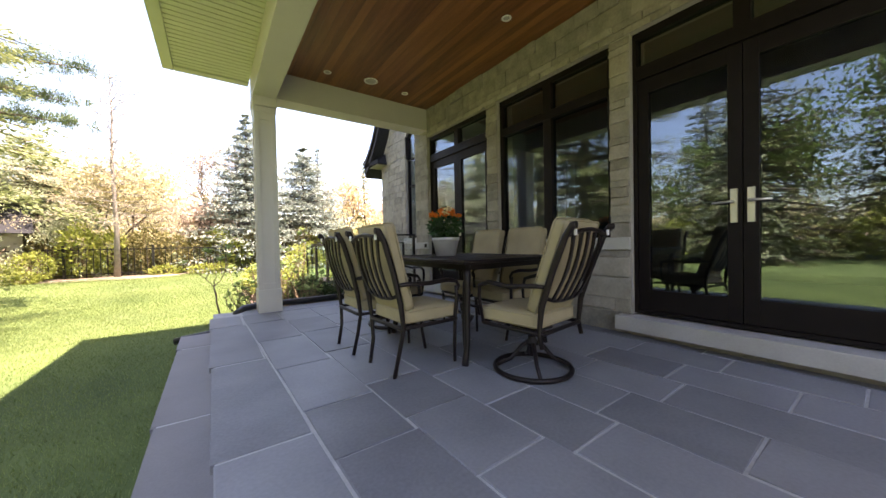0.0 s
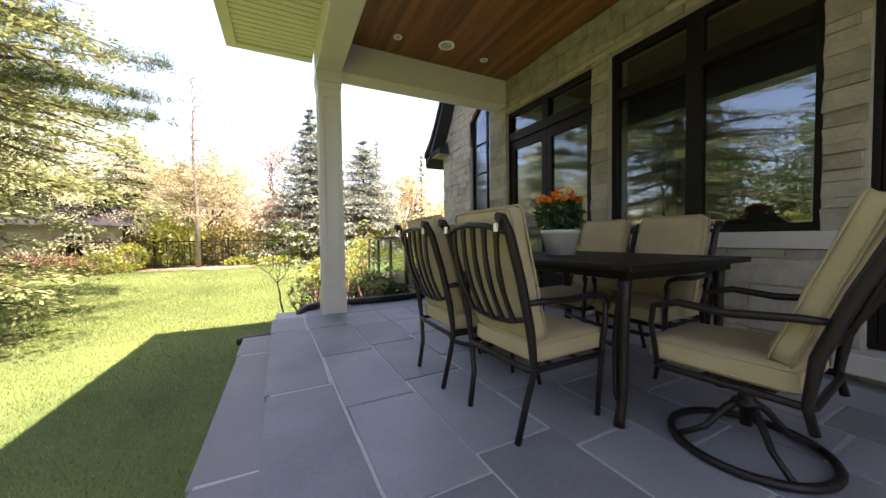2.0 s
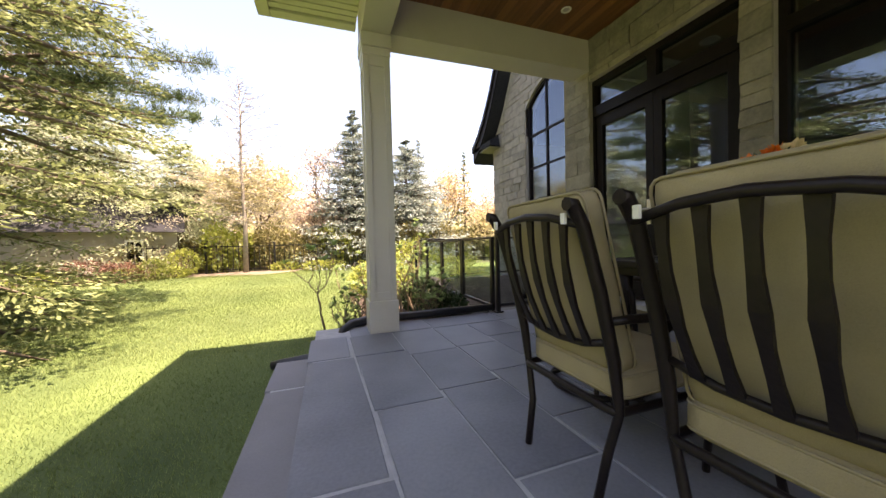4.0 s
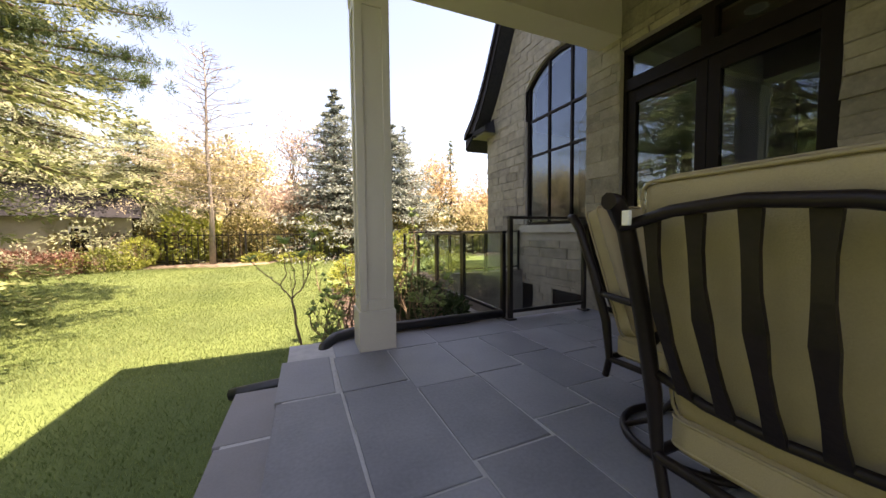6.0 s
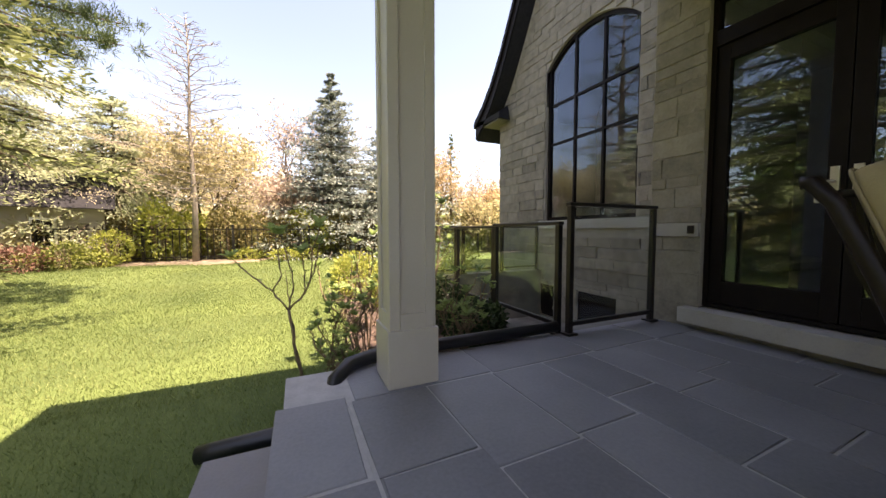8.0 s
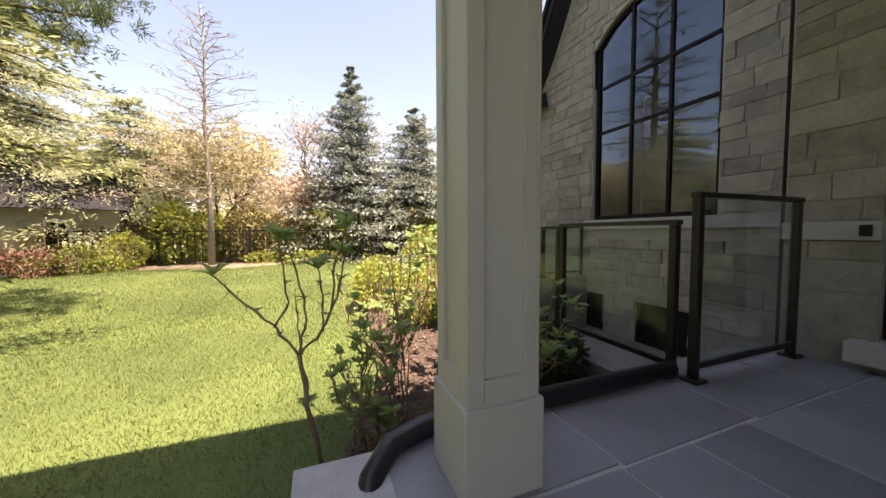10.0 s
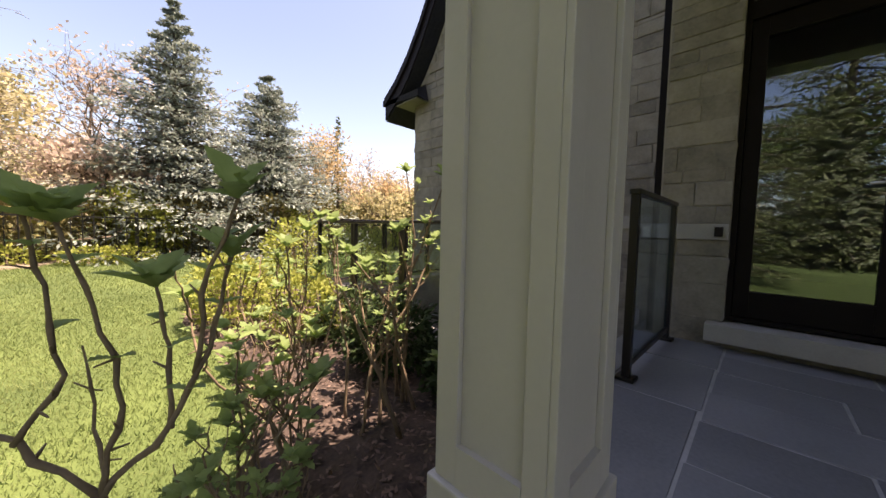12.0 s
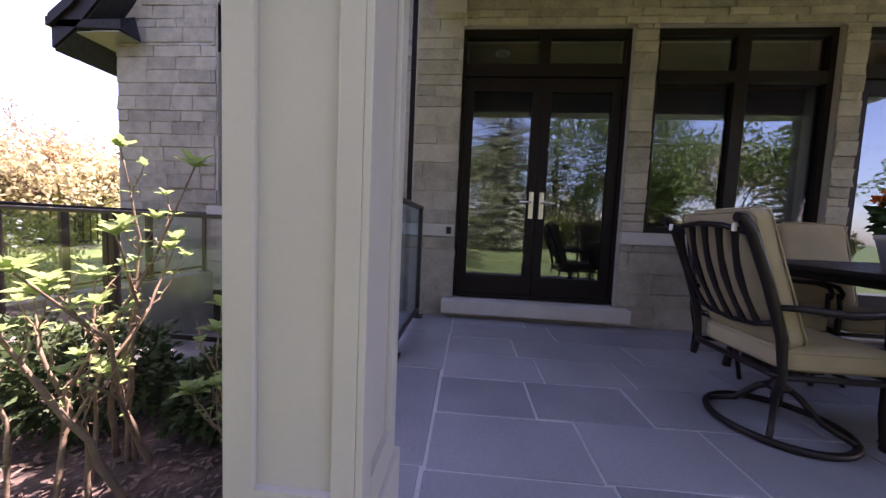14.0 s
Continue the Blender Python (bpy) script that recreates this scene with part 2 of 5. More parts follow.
# ---- ground ----
def ground_z(x, y):
    """Lawn height: level by the steps, rising gently to the fence."""
    far = max(0.0, min(1.0, (y - 9.0) / 8.0), min(1.0, (-1.5 - x) / 9.0))
    return -0.30 + 0.34 * far * far * (3 - 2 * far)


WELL = (3.12, 8.62, 5.97, 12.0)
xs = sorted({-400, -120, -50, -30, -22, *[-16 + 0.8 * k for k in range(24)], 3.12, 4.0, 5.0, 5.97, 7, 9, 12, 16, 22, 40, 120, 400})
ys = sorted({-400, -120, -40, -20, -10, -5, -2, 0, *[1 + 0.8 * k for k in range(9)], 8.0, 8.62, 9.5, 10.3, 11.1, 12.0, *[12.8 + 0.9 * k for k in range(14)], 30, 40, 60, 120, 400})
bm = bmesh.new()
grid = {(i, j): bm.verts.new((x, y, ground_z(x, y))) for i, x in enumerate(xs) for j, y in enumerate(ys)}
for i in range(len(xs) - 1):
    for j in range(len(ys) - 1):
        mx, my = (xs[i] + xs[i + 1]) / 2, (ys[j] + ys[j + 1]) / 2
        if not (WELL[0] < mx < WELL[2] and WELL[1] < my < WELL[3]):
            bm.faces.new([grid[i, j], grid[i + 1, j], grid[i + 1, j + 1], grid[i, j + 1]]).smooth = True
ground = structure("ground", bm, LAWN, "green spring lawn reaching to the trees", "lawn")

# sunken stair well beside the patio
structure("well_floor", boxes((3.12, 8.62, -1.12, 5.97, 12.0, -1.0)), CONCRETE, "grey paved floor of the sunken light well", "floor")
structure("well_wall", boxes((3.12, 12.0, -1.1, 5.97, 12.25, 0.0), (2.92, 8.62, -1.1, 3.12, 12.25, -0.1), (3.12, 8.42, -1.1, 5.97, 8.62, -0.02)), CONCRETE, "weathered grey concrete walls of the sunken light well", "retaining wall")

# ---- patio and steps ----
structure("patio_base", boxes((0.95, -3.0, -0.4, 4.2, 8.40, -0.006)), JOINT, "pale mortar bed between the bluestone slabs", "floor")
structure("step_base", boxes((0.66, -3.0, -0.5, 0.95, 8.04, -0.176)), JOINT, "mortar bed of the lower step", "step")

# ---- house ----
Y_D1, Y_WIN, Y_D3 = (6.43, 8.0), (4.67, 6.22), (2.92, 4.48)
TOP = 2.81
X_W = 4.2
bm = boxes(
    (X_W, 8.0, -0.02, X_W + 0.3, 8.42, 3.3), (X_W, 6.22, -0.02, X_W + 0.3, 6.43, TOP), (X_W, 4.48, -0.02, X_W + 0.3, 4.67, TOP),
    (X_W, 4.67, -0.02, X_W + 0.3, 6.22, 0.92), (X_W, -6.0, -0.4, X_W + 0.3, 2.92, 3.3), (X_W, 2.92, TOP, X_W + 0.3, 8.0, 3.3), (X_W, -6.0, 3.3, X_W + 0.3, 8.42, 5.4))
structure("wall_west", bm, MORTAR, "limestone house wall with deep window openings", "wall")
structure("door_footing", boxes((X_W - 0.02, 6.43, -0.02, X_W + 0.3, 8.0, 0.054), (X_W - 0.02, 2.92, -0.02, X_W + 0.3, 4.48, 0.054)), STONE, "rough limestone course under the door steps", "wall")
structure("wall_return", boxes((X_W, 8.42, -1.2, X_W + 0.3, 8.45, 5.4), (X_W + 0.3, 8.15, -1.2, 5.97, 8.45, 5.4)), MORTAR, "limestone wall turning back from the patio", "wall")

# the wing with its gable
WY0, WY1, WX, EAVE_Z = 8.15, 13.64, 5.92, 3.48
AY0, AY1, AZ0, AZS, AZT = 9.84, 11.92, 1.07, 4.19, 4.66
APEX_Y = (AY0 + AY1) / 2


def arch_z(y):
    c, half, rise = (AY0 + AY1) / 2, (AY1 - AY0) / 2, AZT - AZS
    r = (half * half + rise * rise) / (2 * rise)
    return AZT - r + math.sqrt(max(0, r * r - (y - c) ** 2))


RAKE = ((0.0, 8.55), (1.69, 5.42), (2.2, 4.53), (2.6, 3.98), (3.0, 3.57), (3.5, 3.20))


def gable_z(y):
    """Underside of the roof: steep above, flaring out to the eaves."""
    u = abs(y - APEX_Y)
    for (a, za), (b, zb) in zip(RAKE, RAKE[1:]):
        if u <= b:
            break
    return za + (zb - za) * (u - a) / (b - a)


bm = boxes((WX, WY0, -1.2, WX + 0.3, AY0, EAVE_Z), (WX, AY1, -1.2, WX + 0.3, WY1, EAVE_Z), (WX, AY0, -1.2, WX + 0.3, AY1, AZ0))
cuts = [AY0 + (AY1 - AY0) * k / 16 for k in range(17)]
for a, b in zip(cuts, cuts[1:]):
    za, zb, ta, tb = arch_z(a), arch_z(b), gable_z(a), gable_z(b)
    vs = [bm.verts.new(p) for p in ((WX, a, za), (WX, b, zb), (WX, b, tb), (WX, a, ta), (WX + 0.3, a, za), (WX + 0.3, b, zb), (WX + 0.3, b, tb), (WX + 0.3, a, ta))]
    for f in ((0, 3, 2, 1), (4, 5, 6, 7), (0, 1, 5, 4)):
        bm.faces.new([vs[i] for i in f])
for lo_y, hi_y in ((AY1, WY1), (WY0, AY0)):
    steps_y = [lo_y + (hi_y - lo_y) * k / 6 for k in range(7)]
    for a, b in zip(steps_y, steps_y[1:]):
        vs = [bm.verts.new(p) for p in ((WX, a, EAVE_Z), (WX, b, EAVE_Z), (WX, b, gable_z(b)), (WX, a, gable_z(a)), (WX + 0.3, a, EAVE_Z), (WX + 0.3, b, EAVE_Z), (WX + 0.3, b, gable_z(b)), (WX + 0.3, a, gable_z(a)))]
        for f in ((0, 3, 2, 1), (4, 5, 6, 7)):
            bm.faces.new([vs[i] for i in f])
structure("wing_wall", bm, MORTAR, "limestone gable wall of the house wing", "wall")
structure("wing_side", boxes((WX + 0.3, WY1 - 0.3, -1.2, 16, WY1, EAVE_Z + 0.3), (15.7, -6, -1.2, 16, WY1 - 0.3, 5.4), (X_W + 0.3, -6.0, -0.4, 15.7, -5.7, 5.4)), MORTAR, "plain outer walls of the house", "wall")

# wing roof: two flared slopes with a dark fascia along the rake
OX = WX - 0.38
rake_y = [APEX_Y + sgn * u for sgn in (1,) for u in (3.40, 3.2, 3.0, 2.8, 2.6, 2.4, 2.2, 1.95, 1.69, 0.0)] + [APEX_Y - u for u in (1.69, 2.2, 2.6, 3.0, 3.40)]


def rake_strip(x0, x1, d0, d1):
    """A band that follows the gable's outline, d0 to d1 above its underside."""
    bm = bmesh.new()
    rows = [[bm.verts.new((x, y, gable_z(y) + d)) for x, d in ((x0, d0), (x1, d0), (x1, d1), (x0, d1))] for y in rake_y]
    for p, q in zip(rows, rows[1:]):
        for k in range(4):
            bm.faces.new((p[k], p[(k + 1) % 4], q[(k + 1) % 4], q[k]))
    bm.faces.new(rows[0][::-1])
    bm.faces.new(rows[-1])
    bmesh.ops.recalc_face_normals(bm, faces=bm.faces)
    return bm


wing_roof = structure("wing_roof", rake_strip(OX + 0.036, 16, 0.03, 0.50), ROOFING, "steep dark shingled gable roof of the wing, flared at the eaves", "roof")
for d0, d1, x0 in ((0.06, 0.36, OX), (0.364, 0.53, OX - 0.045)):
    part("rake_fascia", rake_strip(x0, OX + 0.034, d0, d1), FRAME, wing_roof, "dark brown fascia board")
EY = APEX_Y + 3.40
part("gutter", boxes((OX - 0.02, EY - 0.02, EAVE_Z + 0.17, 16, EY + 0.09, EAVE_Z + 0.31, 0.02)), FRAME, wing_roof, "dark brown eaves gutter")
bm = bmesh.new()
vs = [bm.verts.new(q) for q in ((OX, WY1 - 0.50, EAVE_Z + 0.12), (OX, EY, EAVE_Z + 0.17), (OX, EY, EAVE_Z + 0.26), (OX, WY1 - 0.50, EAVE_Z + 0.26), (WX - 0.03, WY1 - 0.45, EAVE_Z + 0.12), (WX - 0.03, EY, EAVE_Z + 0.17), (WX - 0.03, WY1 + 0.40, EAVE_Z + 0.42), (WX - 0.03, WY1 - 0.35, EAVE_Z + 0.50))]
for f in ((0, 1, 2, 3), (7, 6, 5, 4), (0, 3, 7, 4), (0, 4, 5, 1), (1, 5, 6, 2), (3, 2, 6, 7)):
    bm.faces.new([vs[k] for k in f])
part("eave_return", bm, ROOFING, wing_roof, "shingled eave return")
part("soffit", boxes((OX + 0.04, WY1 + 0.004, EAVE_Z + 0.09, 16, EY - 0.03, EAVE_Z + 0.11), (OX + 0.02, WY1 - 0.45, EAVE_Z + 0.09, WX - 0.03, WY1 + 0.004, EAVE_Z + 0.11)), SOFFIT_SHADED, wing_roof, "wing soffit coloured dark olive for shade")

# main roof over the house
bm = bmesh.new()
vs = [bm.verts.new(p) for p in ((3.6, -6.6, 5.3), (16.4, -6.6, 5.3), (16.4, 8.9, 5.3), (3.6, 8.9, 5.3), (8, -1.5, 9.2), (12, -1.5, 9.2), (12, 4, 9.2), (8, 4, 9.2))]
for f in ((0, 1, 5, 4), (1, 2, 6, 5), (2, 3, 7, 6), (3, 0, 4, 7), (4, 5, 6, 7), (3, 2, 1, 0)):
    bm.faces.new([vs[i] for i in f])
structure("main_roof", bm, ROOFING, "dark shingled hipped roof of the house", "roof")

# rooms behind the glass, their dimness put into the plaster colour
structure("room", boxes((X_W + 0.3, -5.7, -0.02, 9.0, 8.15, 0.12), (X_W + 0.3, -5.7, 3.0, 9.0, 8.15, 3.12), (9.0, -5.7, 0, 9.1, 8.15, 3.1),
    (WX + 0.3, 8.45, 0.3, 9.0, WY1 - 0.3, 0.4), (9.0, 8.45, 0.3, 9.1, WY1 - 0.3, 6.5)), DARKROOM, "plastered rooms behind the windows, coloured dark to look unlit", "room")

# ---- porch ----
CZ, BZ = 3.30, 2.93
PX0, PX1 = 1.46, 1.74
PY0, PY1 = 2.20, 8.28
SX, SY0, SY1, SZ = 0.50, 2.05, 8.55, 3.26
bm = bmesh.new()
x = PX1
while x < X_W - 0.01:
    w = min(0.089, X_W - x)
    box(bm, x + 0.0015, PY0 + 0.28, CZ, x + w - 0.0015, PY1 - 0.3, CZ + 0.02)
    x += 0.089
ceiling = structure("ceiling", bm, CEDAR, "varnished red cedar board porch ceiling", "ceiling")
structure("beam_long", boxes((PX0, PY0, BZ, PX1, PY1, CZ + 0.1, 0.006)), PAINT, "cream painted porch beam", "beam")
structure("beam_cross", boxes((PX1, PY1 - 0.3, BZ, X_W, PY1, CZ + 0.1)), PAINT, "cream painted cross beam", "beam")
structure("beam_cross", boxes((PX1, PY0, BZ, X_W, PY0 + 0.28, CZ + 0.1)), PAINT, "cream painted cross beam", "beam")
bm = bmesh.new()
y = SY0 + 0.12
while y < SY1 - 0.12:
    box(bm, SX + 0.12, y + 0.008, SZ, PX0, y + 0.080, SZ + 0.03)
    y += 0.088
box(bm, SX + 0.1, SY0 + 0.1, SZ + 0.03, PX0, SY1 - 0.1, SZ + 0.04)
structure("soffit", bm, SOFFIT, "ribbed pale green metal soffit", "soffit")
structure("soffit_edge", boxes((SX, SY0, SZ - 0.02, SX + 0.12, SY1, SZ + 0.18, 0.01), (SX + 0.12, SY1 - 0.12, SZ - 0.02, PX0, SY1, SZ + 0.18, 0.01), (SX + 0.12, SY0, SZ - 0.02, PX0, SY0 + 0.12, SZ + 0.18, 0.01)), SOFFIT, "pale green eave edging of the porch", "fascia")
bm = bmesh.new()
vs = [bm.verts.new(p) for p in ((SX, SY0, SZ + 0.18), (X_W, SY0, SZ + 0.18), (X_W, SY1, SZ + 0.18), (SX, SY1, SZ + 0.18), (SX + 1.2, SY0 + 1.2, SZ + 0.75), (X_W, SY0 + 1.2, SZ + 0.75), (X_W, SY1 - 1.2, SZ + 0.75), (SX + 1.2, SY1 - 1.2, SZ + 0.75))]
for f in ((0, 1, 5, 4), (2, 3, 7, 6), (3, 0, 4, 7), (4, 5, 6, 7)):
    bm.faces.new([vs[i] for i in f])
structure("porch_roof", bm, ROOFING, "low dark shingled porch roof", "roof")


def column(at):
    c = thing("column", "square cream painted porch column with recessed panels", "column", at)
    c["kind"] = "structure"
    w = 0.145
    part("plinth", boxes((-w, -w, 0, w, w, 0.315, 0.006)), PAINT, c)
    s = 0.118
    part("shaft", boxes((-s, -s, 0.315, s, s, 2.72)), PAINT, c)
    bm = bmesh.new()
    t, e = 0.045, 0.014
    for k in range(4):
        sub = bmesh.new()
        box(sub, -s - e, -s - e, 0.315, -s + t, -s, 2.72, 0.003)
        box(sub, s - t, -s - e, 0.315, s, -s, 2.72, 0.003)
        box(sub, -s + t, -s - e, 0.315, s - t, -s, 0.40)
        box(sub, -s + t, -s - e, 2.62, s - t, -s, 2.72)
        bmesh.ops.rotate(sub, verts=sub.verts, cent=(0, 0, 0), matrix=Matrix.Rotation(k * math.pi / 2, 3, "Z"))
        me = bpy.data.meshes.new("tmp")
        sub.to_mesh(me)
        sub.free()
        bm.from_mesh(me)
        bpy.data.meshes.remove(me)
    part("panel_trim", bm, PAINT, c)
    part("capital", boxes((-0.14, -0.14, 2.72, 0.14, 0.14, 2.80, 0.012), (-0.15, -0.15, 2.80, 0.15, 0.15, BZ, 0.006)), PAINT, c)
    return c


column((1.60, 8.14, 0))
column((1.60, 2.345, 0))

# ---- doors and windows ----
def french_door(name, y0, y1):
    """A pair of glazed doors with a transom light over each leaf."""
    x0, x1 = X_W + 0.05, X_W + 0.15
    z0 = 0.20
    mid = (y0 + y1) / 2
    ST = 0.088
    d = structure(name, boxes((x0, y0, z0, x1, y0 + 0.035, TOP), (x0, y1 - 0.035, z0, x1, y1, TOP), (x0, y0 + 0.035, TOP - 0.06, x1, y1 - 0.035, TOP),
        (x0 - 0.01, y0 + 0.035, 2.37, x1, y1 - 0.035, 2.49), (x0, y0 + 0.035, z0, x1, y1 - 0.035, z0 + 0.03), (x0, mid - 0.05, 2.49, x1, mid + 0.05, TOP - 0.06)), FRAME,
        "closed dark bronze glazed double door with transom", "door")
    for a, b, s in ((y0 + 0.038, mid - 0.003, 1), (mid + 0.003, y1 - 0.038, -1)):
        leaf = part("leaf", boxes((x0 + 0.02, a, z0 + 0.033, x1 - 0.02, a + ST, 2.367), (x0 + 0.02, b - ST, z0 + 0.033, x1 - 0.02, b, 2.367),
            (x0 + 0.02, a + ST, z0 + 0.033, x1 - 0.02, b - ST, z0 + 0.225), (x0 + 0.02, a + ST, 2.24, x1 - 0.02, b - ST, 2.367), bevel=0.003), FRAME, d)
        part("pane", boxes((x0 + 0.045, a + ST, z0 + 0.225, x0 + 0.055, b - ST, 2.24)), GLASS, leaf)
        hy = mid - s * 0.05
        plate = part("handle", boxes((x0 - 0.0, hy - 0.022, 1.01, x0 + 0.02, hy + 0.022, 1.27, 0.004)), CHROME, leaf, "brushed nickel door handle")
        bm = bmesh.new()
        tube(bm, [(x0 + 0.01, hy, 1.17), (x0 - 0.045, hy, 1.17), (x0 - 0.05, hy - s * 0.02, 1.17), (x0 - 0.05, hy - s * 0.12, 1.165)], [0.011, 0.011, 0.011, 0.008])
        bm.verts.ensure_lookup_table()
        part("lever", bm, CHROME, plate)
    for a, b in ((y0 + 0.035, mid - 0.05), (mid + 0.05, y1 - 0.035)):
        part("pane", boxes((x0 + 0.045, a, 2.49, x0 + 0.055, b, TOP - 0.06)), GLASS, d)
    structure("door_sill", boxes((X_W - 0.13, y0 - 0.11, 0.055, X_W + 0.15, y1 + 0.10, 0.185, 0.008)), SMOOTH, "pale cut limestone door step", "sill")
    return d


french_door("door_1", *Y_D1)
french_door("door_2", *Y_D3)

x0, x1 = X_W + 0.05, X_W + 0.15
y0, y1 = Y_WIN
mid = (y0 + y1) / 2
win = structure("window_1", boxes((x0, y0, 0.92, x1, y0 + 0.05, TOP), (x0, y1 - 0.05, 0.92, x1, y1, TOP), (x0, y0 + 0.05, TOP - 0.06, x1, y1 - 0.05, TOP), (x0, y0 + 0.05, 0.92, x1, y1 - 0.05, 0.98),
    (x0 - 0.01, y0 + 0.05, 2.33, x1, y1 - 0.05, 2.43), (x0 - 0.005, mid - 0.055, 0.98, x1, mid + 0.055, 2.33), (x0 - 0.005, mid - 0.055, 2.43, x1, mid + 0.055, TOP - 0.06)), FRAME,
    "dark bronze four-pane fixed window", "window")
for a, b in ((y0 + 0.05, mid - 0.055), (mid + 0.055, y1 - 0.05)):
    for c, d in ((0.98, 2.33), (2.43, TOP - 0.06)):
        part("pane", boxes((x0 + 0.04, a, c, x0 + 0.05, b, d)), GLASS, win)

# arched window of the wing
bm = bmesh.new()
x0, x1 = WX + 0.06, WX + 0.14
N = 20
ysa = [AY0 + (AY1 - AY0) * k / N for k in range(N + 1)]
for a, b in zip(ysa, ysa[1:]):
    q = [(a, arch_z(a)), (b, arch_z(b)), (b, arch_z(b) - 0.07), (a, arch_z(a) - 0.07)]
    fr = [bm.verts.new((x0, y, z)) for y, z in q]
    bk = [bm.verts.new((x1, y, z)) for y, z in q]
    bm.faces.new(fr), bm.faces.new(bk[::-1]), bm.faces.new((fr[3], fr[2], bk[2], bk[3]))
box(bm, x0, AY0, AZ0, x1, AY0 + 0.06, arch_z(AY0))
box(bm, x0, AY1 - 0.06, AZ0, x1, AY1, arch_z(AY1))
box(bm, x0, AY0 + 0.06, AZ0, x1, AY1 - 0.06, AZ0 + 0.07)
arch = structure("window_2", bm, FRAME, "tall dark arched window with twelve panes", "window")
cols = [AY0 + 0.06 + (AY1 - AY0 - 0.12) * k / 3 for k in range(4)]
rows_z = [AZ0 + 0.07, 1.86, 2.66, 3.46, 4.7]
for y in cols[1:3]:
    part("muntin", boxes((x0 + 0.01, y - 0.022, AZ0 + 0.07, x1 - 0.01, y + 0.022, arch_z(y) - 0.07)), FRAME, arch)
for z in rows_z[2:4]:
    for a, b in zip(cols, cols[1:]):
        part("muntin", boxes((x0 + 0.012, a + 0.022, z - 0.022, x1 - 0.012, b - 0.022, z + 0.022)), FRAME, arch)
for a, b in zip(cols, cols[1:]):
    for c, d in ((rows_z[0], rows_z[2]), (rows_z[2], rows_z[3]), (rows_z[3], 9)):
        bm = bmesh.new()
        step = [a + (b - a) * k / 6 for k in range(7)]
        for p, q in zip(step, step[1:]):
            zp, zq = min(d, arch_z(p) - 0.03), min(d, arch_z(q) - 0.03)
            bm.faces.new([bm.verts.new(v) for v in ((x0 + 0.04, p, c), (x0 + 0.04, p, zp), (x0 + 0.04, q, zq), (x0 + 0.04, q, c))])
        bmesh.ops.remove_doubles(bm, verts=bm.verts, dist=0.0005)
        part("pane", bm, GLASS, arch)

# ---- wall bands, basement windows, fittings ----
def band(name, *rows, label="pale cut limestone sill band"):
    structure(name, boxes(*rows, bevel=0.004), SMOOTH, label, "sill")


band("sill_band", (X_W - 0.035, 4.485, 0.80, X_W + 0.05, 6.425, 0.918))
band("sill_band", (X_W - 0.035, 8.005, 0.80, X_W, 8.45, 0.918))
band("sill_band", (WX - 0.04, 8.455, 0.90, WX + 0.05, 12.1, 1.065))
for y0 in (10.15, 11.62):
    b = structure("window_3", boxes((WX - 0.02, y0, -0.95, WX + 0.02, y0 + 0.8, -0.90), (WX - 0.02, y0, -0.36, WX + 0.02, y0 + 0.8, -0.30), (WX - 0.02, y0, -0.90, WX + 0.02, y0 + 0.05, -0.36), (WX - 0.02, y0 + 0.75, -0.90, WX + 0.02, y0 + 0.8, -0.36)), FRAME, "small dark basement window in the sunken well", "window")
    part("pane", boxes((WX - 0.012, y0 + 0.05, -0.90, WX - 0.006, y0 + 0.75, -0.36)), FRAME, b)

for n, (x, y, r) in enumerate(((2.34, 7.62, 0.045), (3.55, 7.62, 0.045), (3.62, 5.47, 0.045), (2.34, 5.46, 0.045), (2.34, 3.25, 0.045), (3.6, 3.25, 0.045))):
    lamp = thing("ceiling_light", "small round white recessed ceiling light, switched off", "ceiling light", (x, y, CZ), 0, "recessed ceiling lights")
    bm = bmesh.new()
    lathe(bm, [(r * 0.75, 0.0), (r * 0.8, -0.004), (r * 1.15, -0.006), (r * 1.2, 0.0)])
    part("trim_ring", bm, WHITE, lamp)
    bm = bmesh.new()
    lathe(bm, [(r * 0.7, -0.001), (r * 0.5, -0.0035), (r * 0.1, -0.004)])
    part("lens", bm, POT, lamp)
sp = thing("ceiling_speaker", "round white flush loudspeaker in the cedar ceiling", "loudspeaker", (2.94, 7.53, CZ))
bm = bmesh.new()
lathe(bm, [(0.10, 0.0), (0.10, -0.006), (0.085, -0.008), (0.085, -0.004)], steps=32)
part("trim_ring", bm, WHITE, sp)
bm = bmesh.new()
lathe(bm, [(0.084, -0.003), (0.05, -0.006), (0.01, -0.007)], steps=32)
part("grille", bm, POT, sp)

# downspout at the house corner
ds = thing("downspout", "dark brown metal downspout at the house corner", "downspout", (4.33, 8.492, 0))
part("pipe", boxes((-0.01, -0.035, -0.35, 0.07, 0.035, 3.12, 0.006)), FRAME, ds)
bm = bmesh.new()
tube(bm, [(0.03, 0, 3.10), (0.0, 0.0, 3.2), (-0.35, 0.02, 3.30), (-0.45, 0.02, 3.42)], 0.038, 8)
part("elbow", bm, FRAME, ds)
sb = thing("junction_box", "small grey outdoor socket cover on the limestone band", "socket", (X_W - 0.035, 8.06, 0.86))
part("cover", boxes((-0.02, -0.025, -0.035, 0.0, 0.025, 0.035, 0.004)), METAL, sb)
wb = thing("outlet_cover", "small white outdoor outlet cover on the limestone wing wall", "socket", (WX - 0.032, 8.92, 0.86))
part("cover", boxes((-0.03, -0.04, -0.07, 0.0, 0.04, 0.07, 0.006)), WHITE, wb)
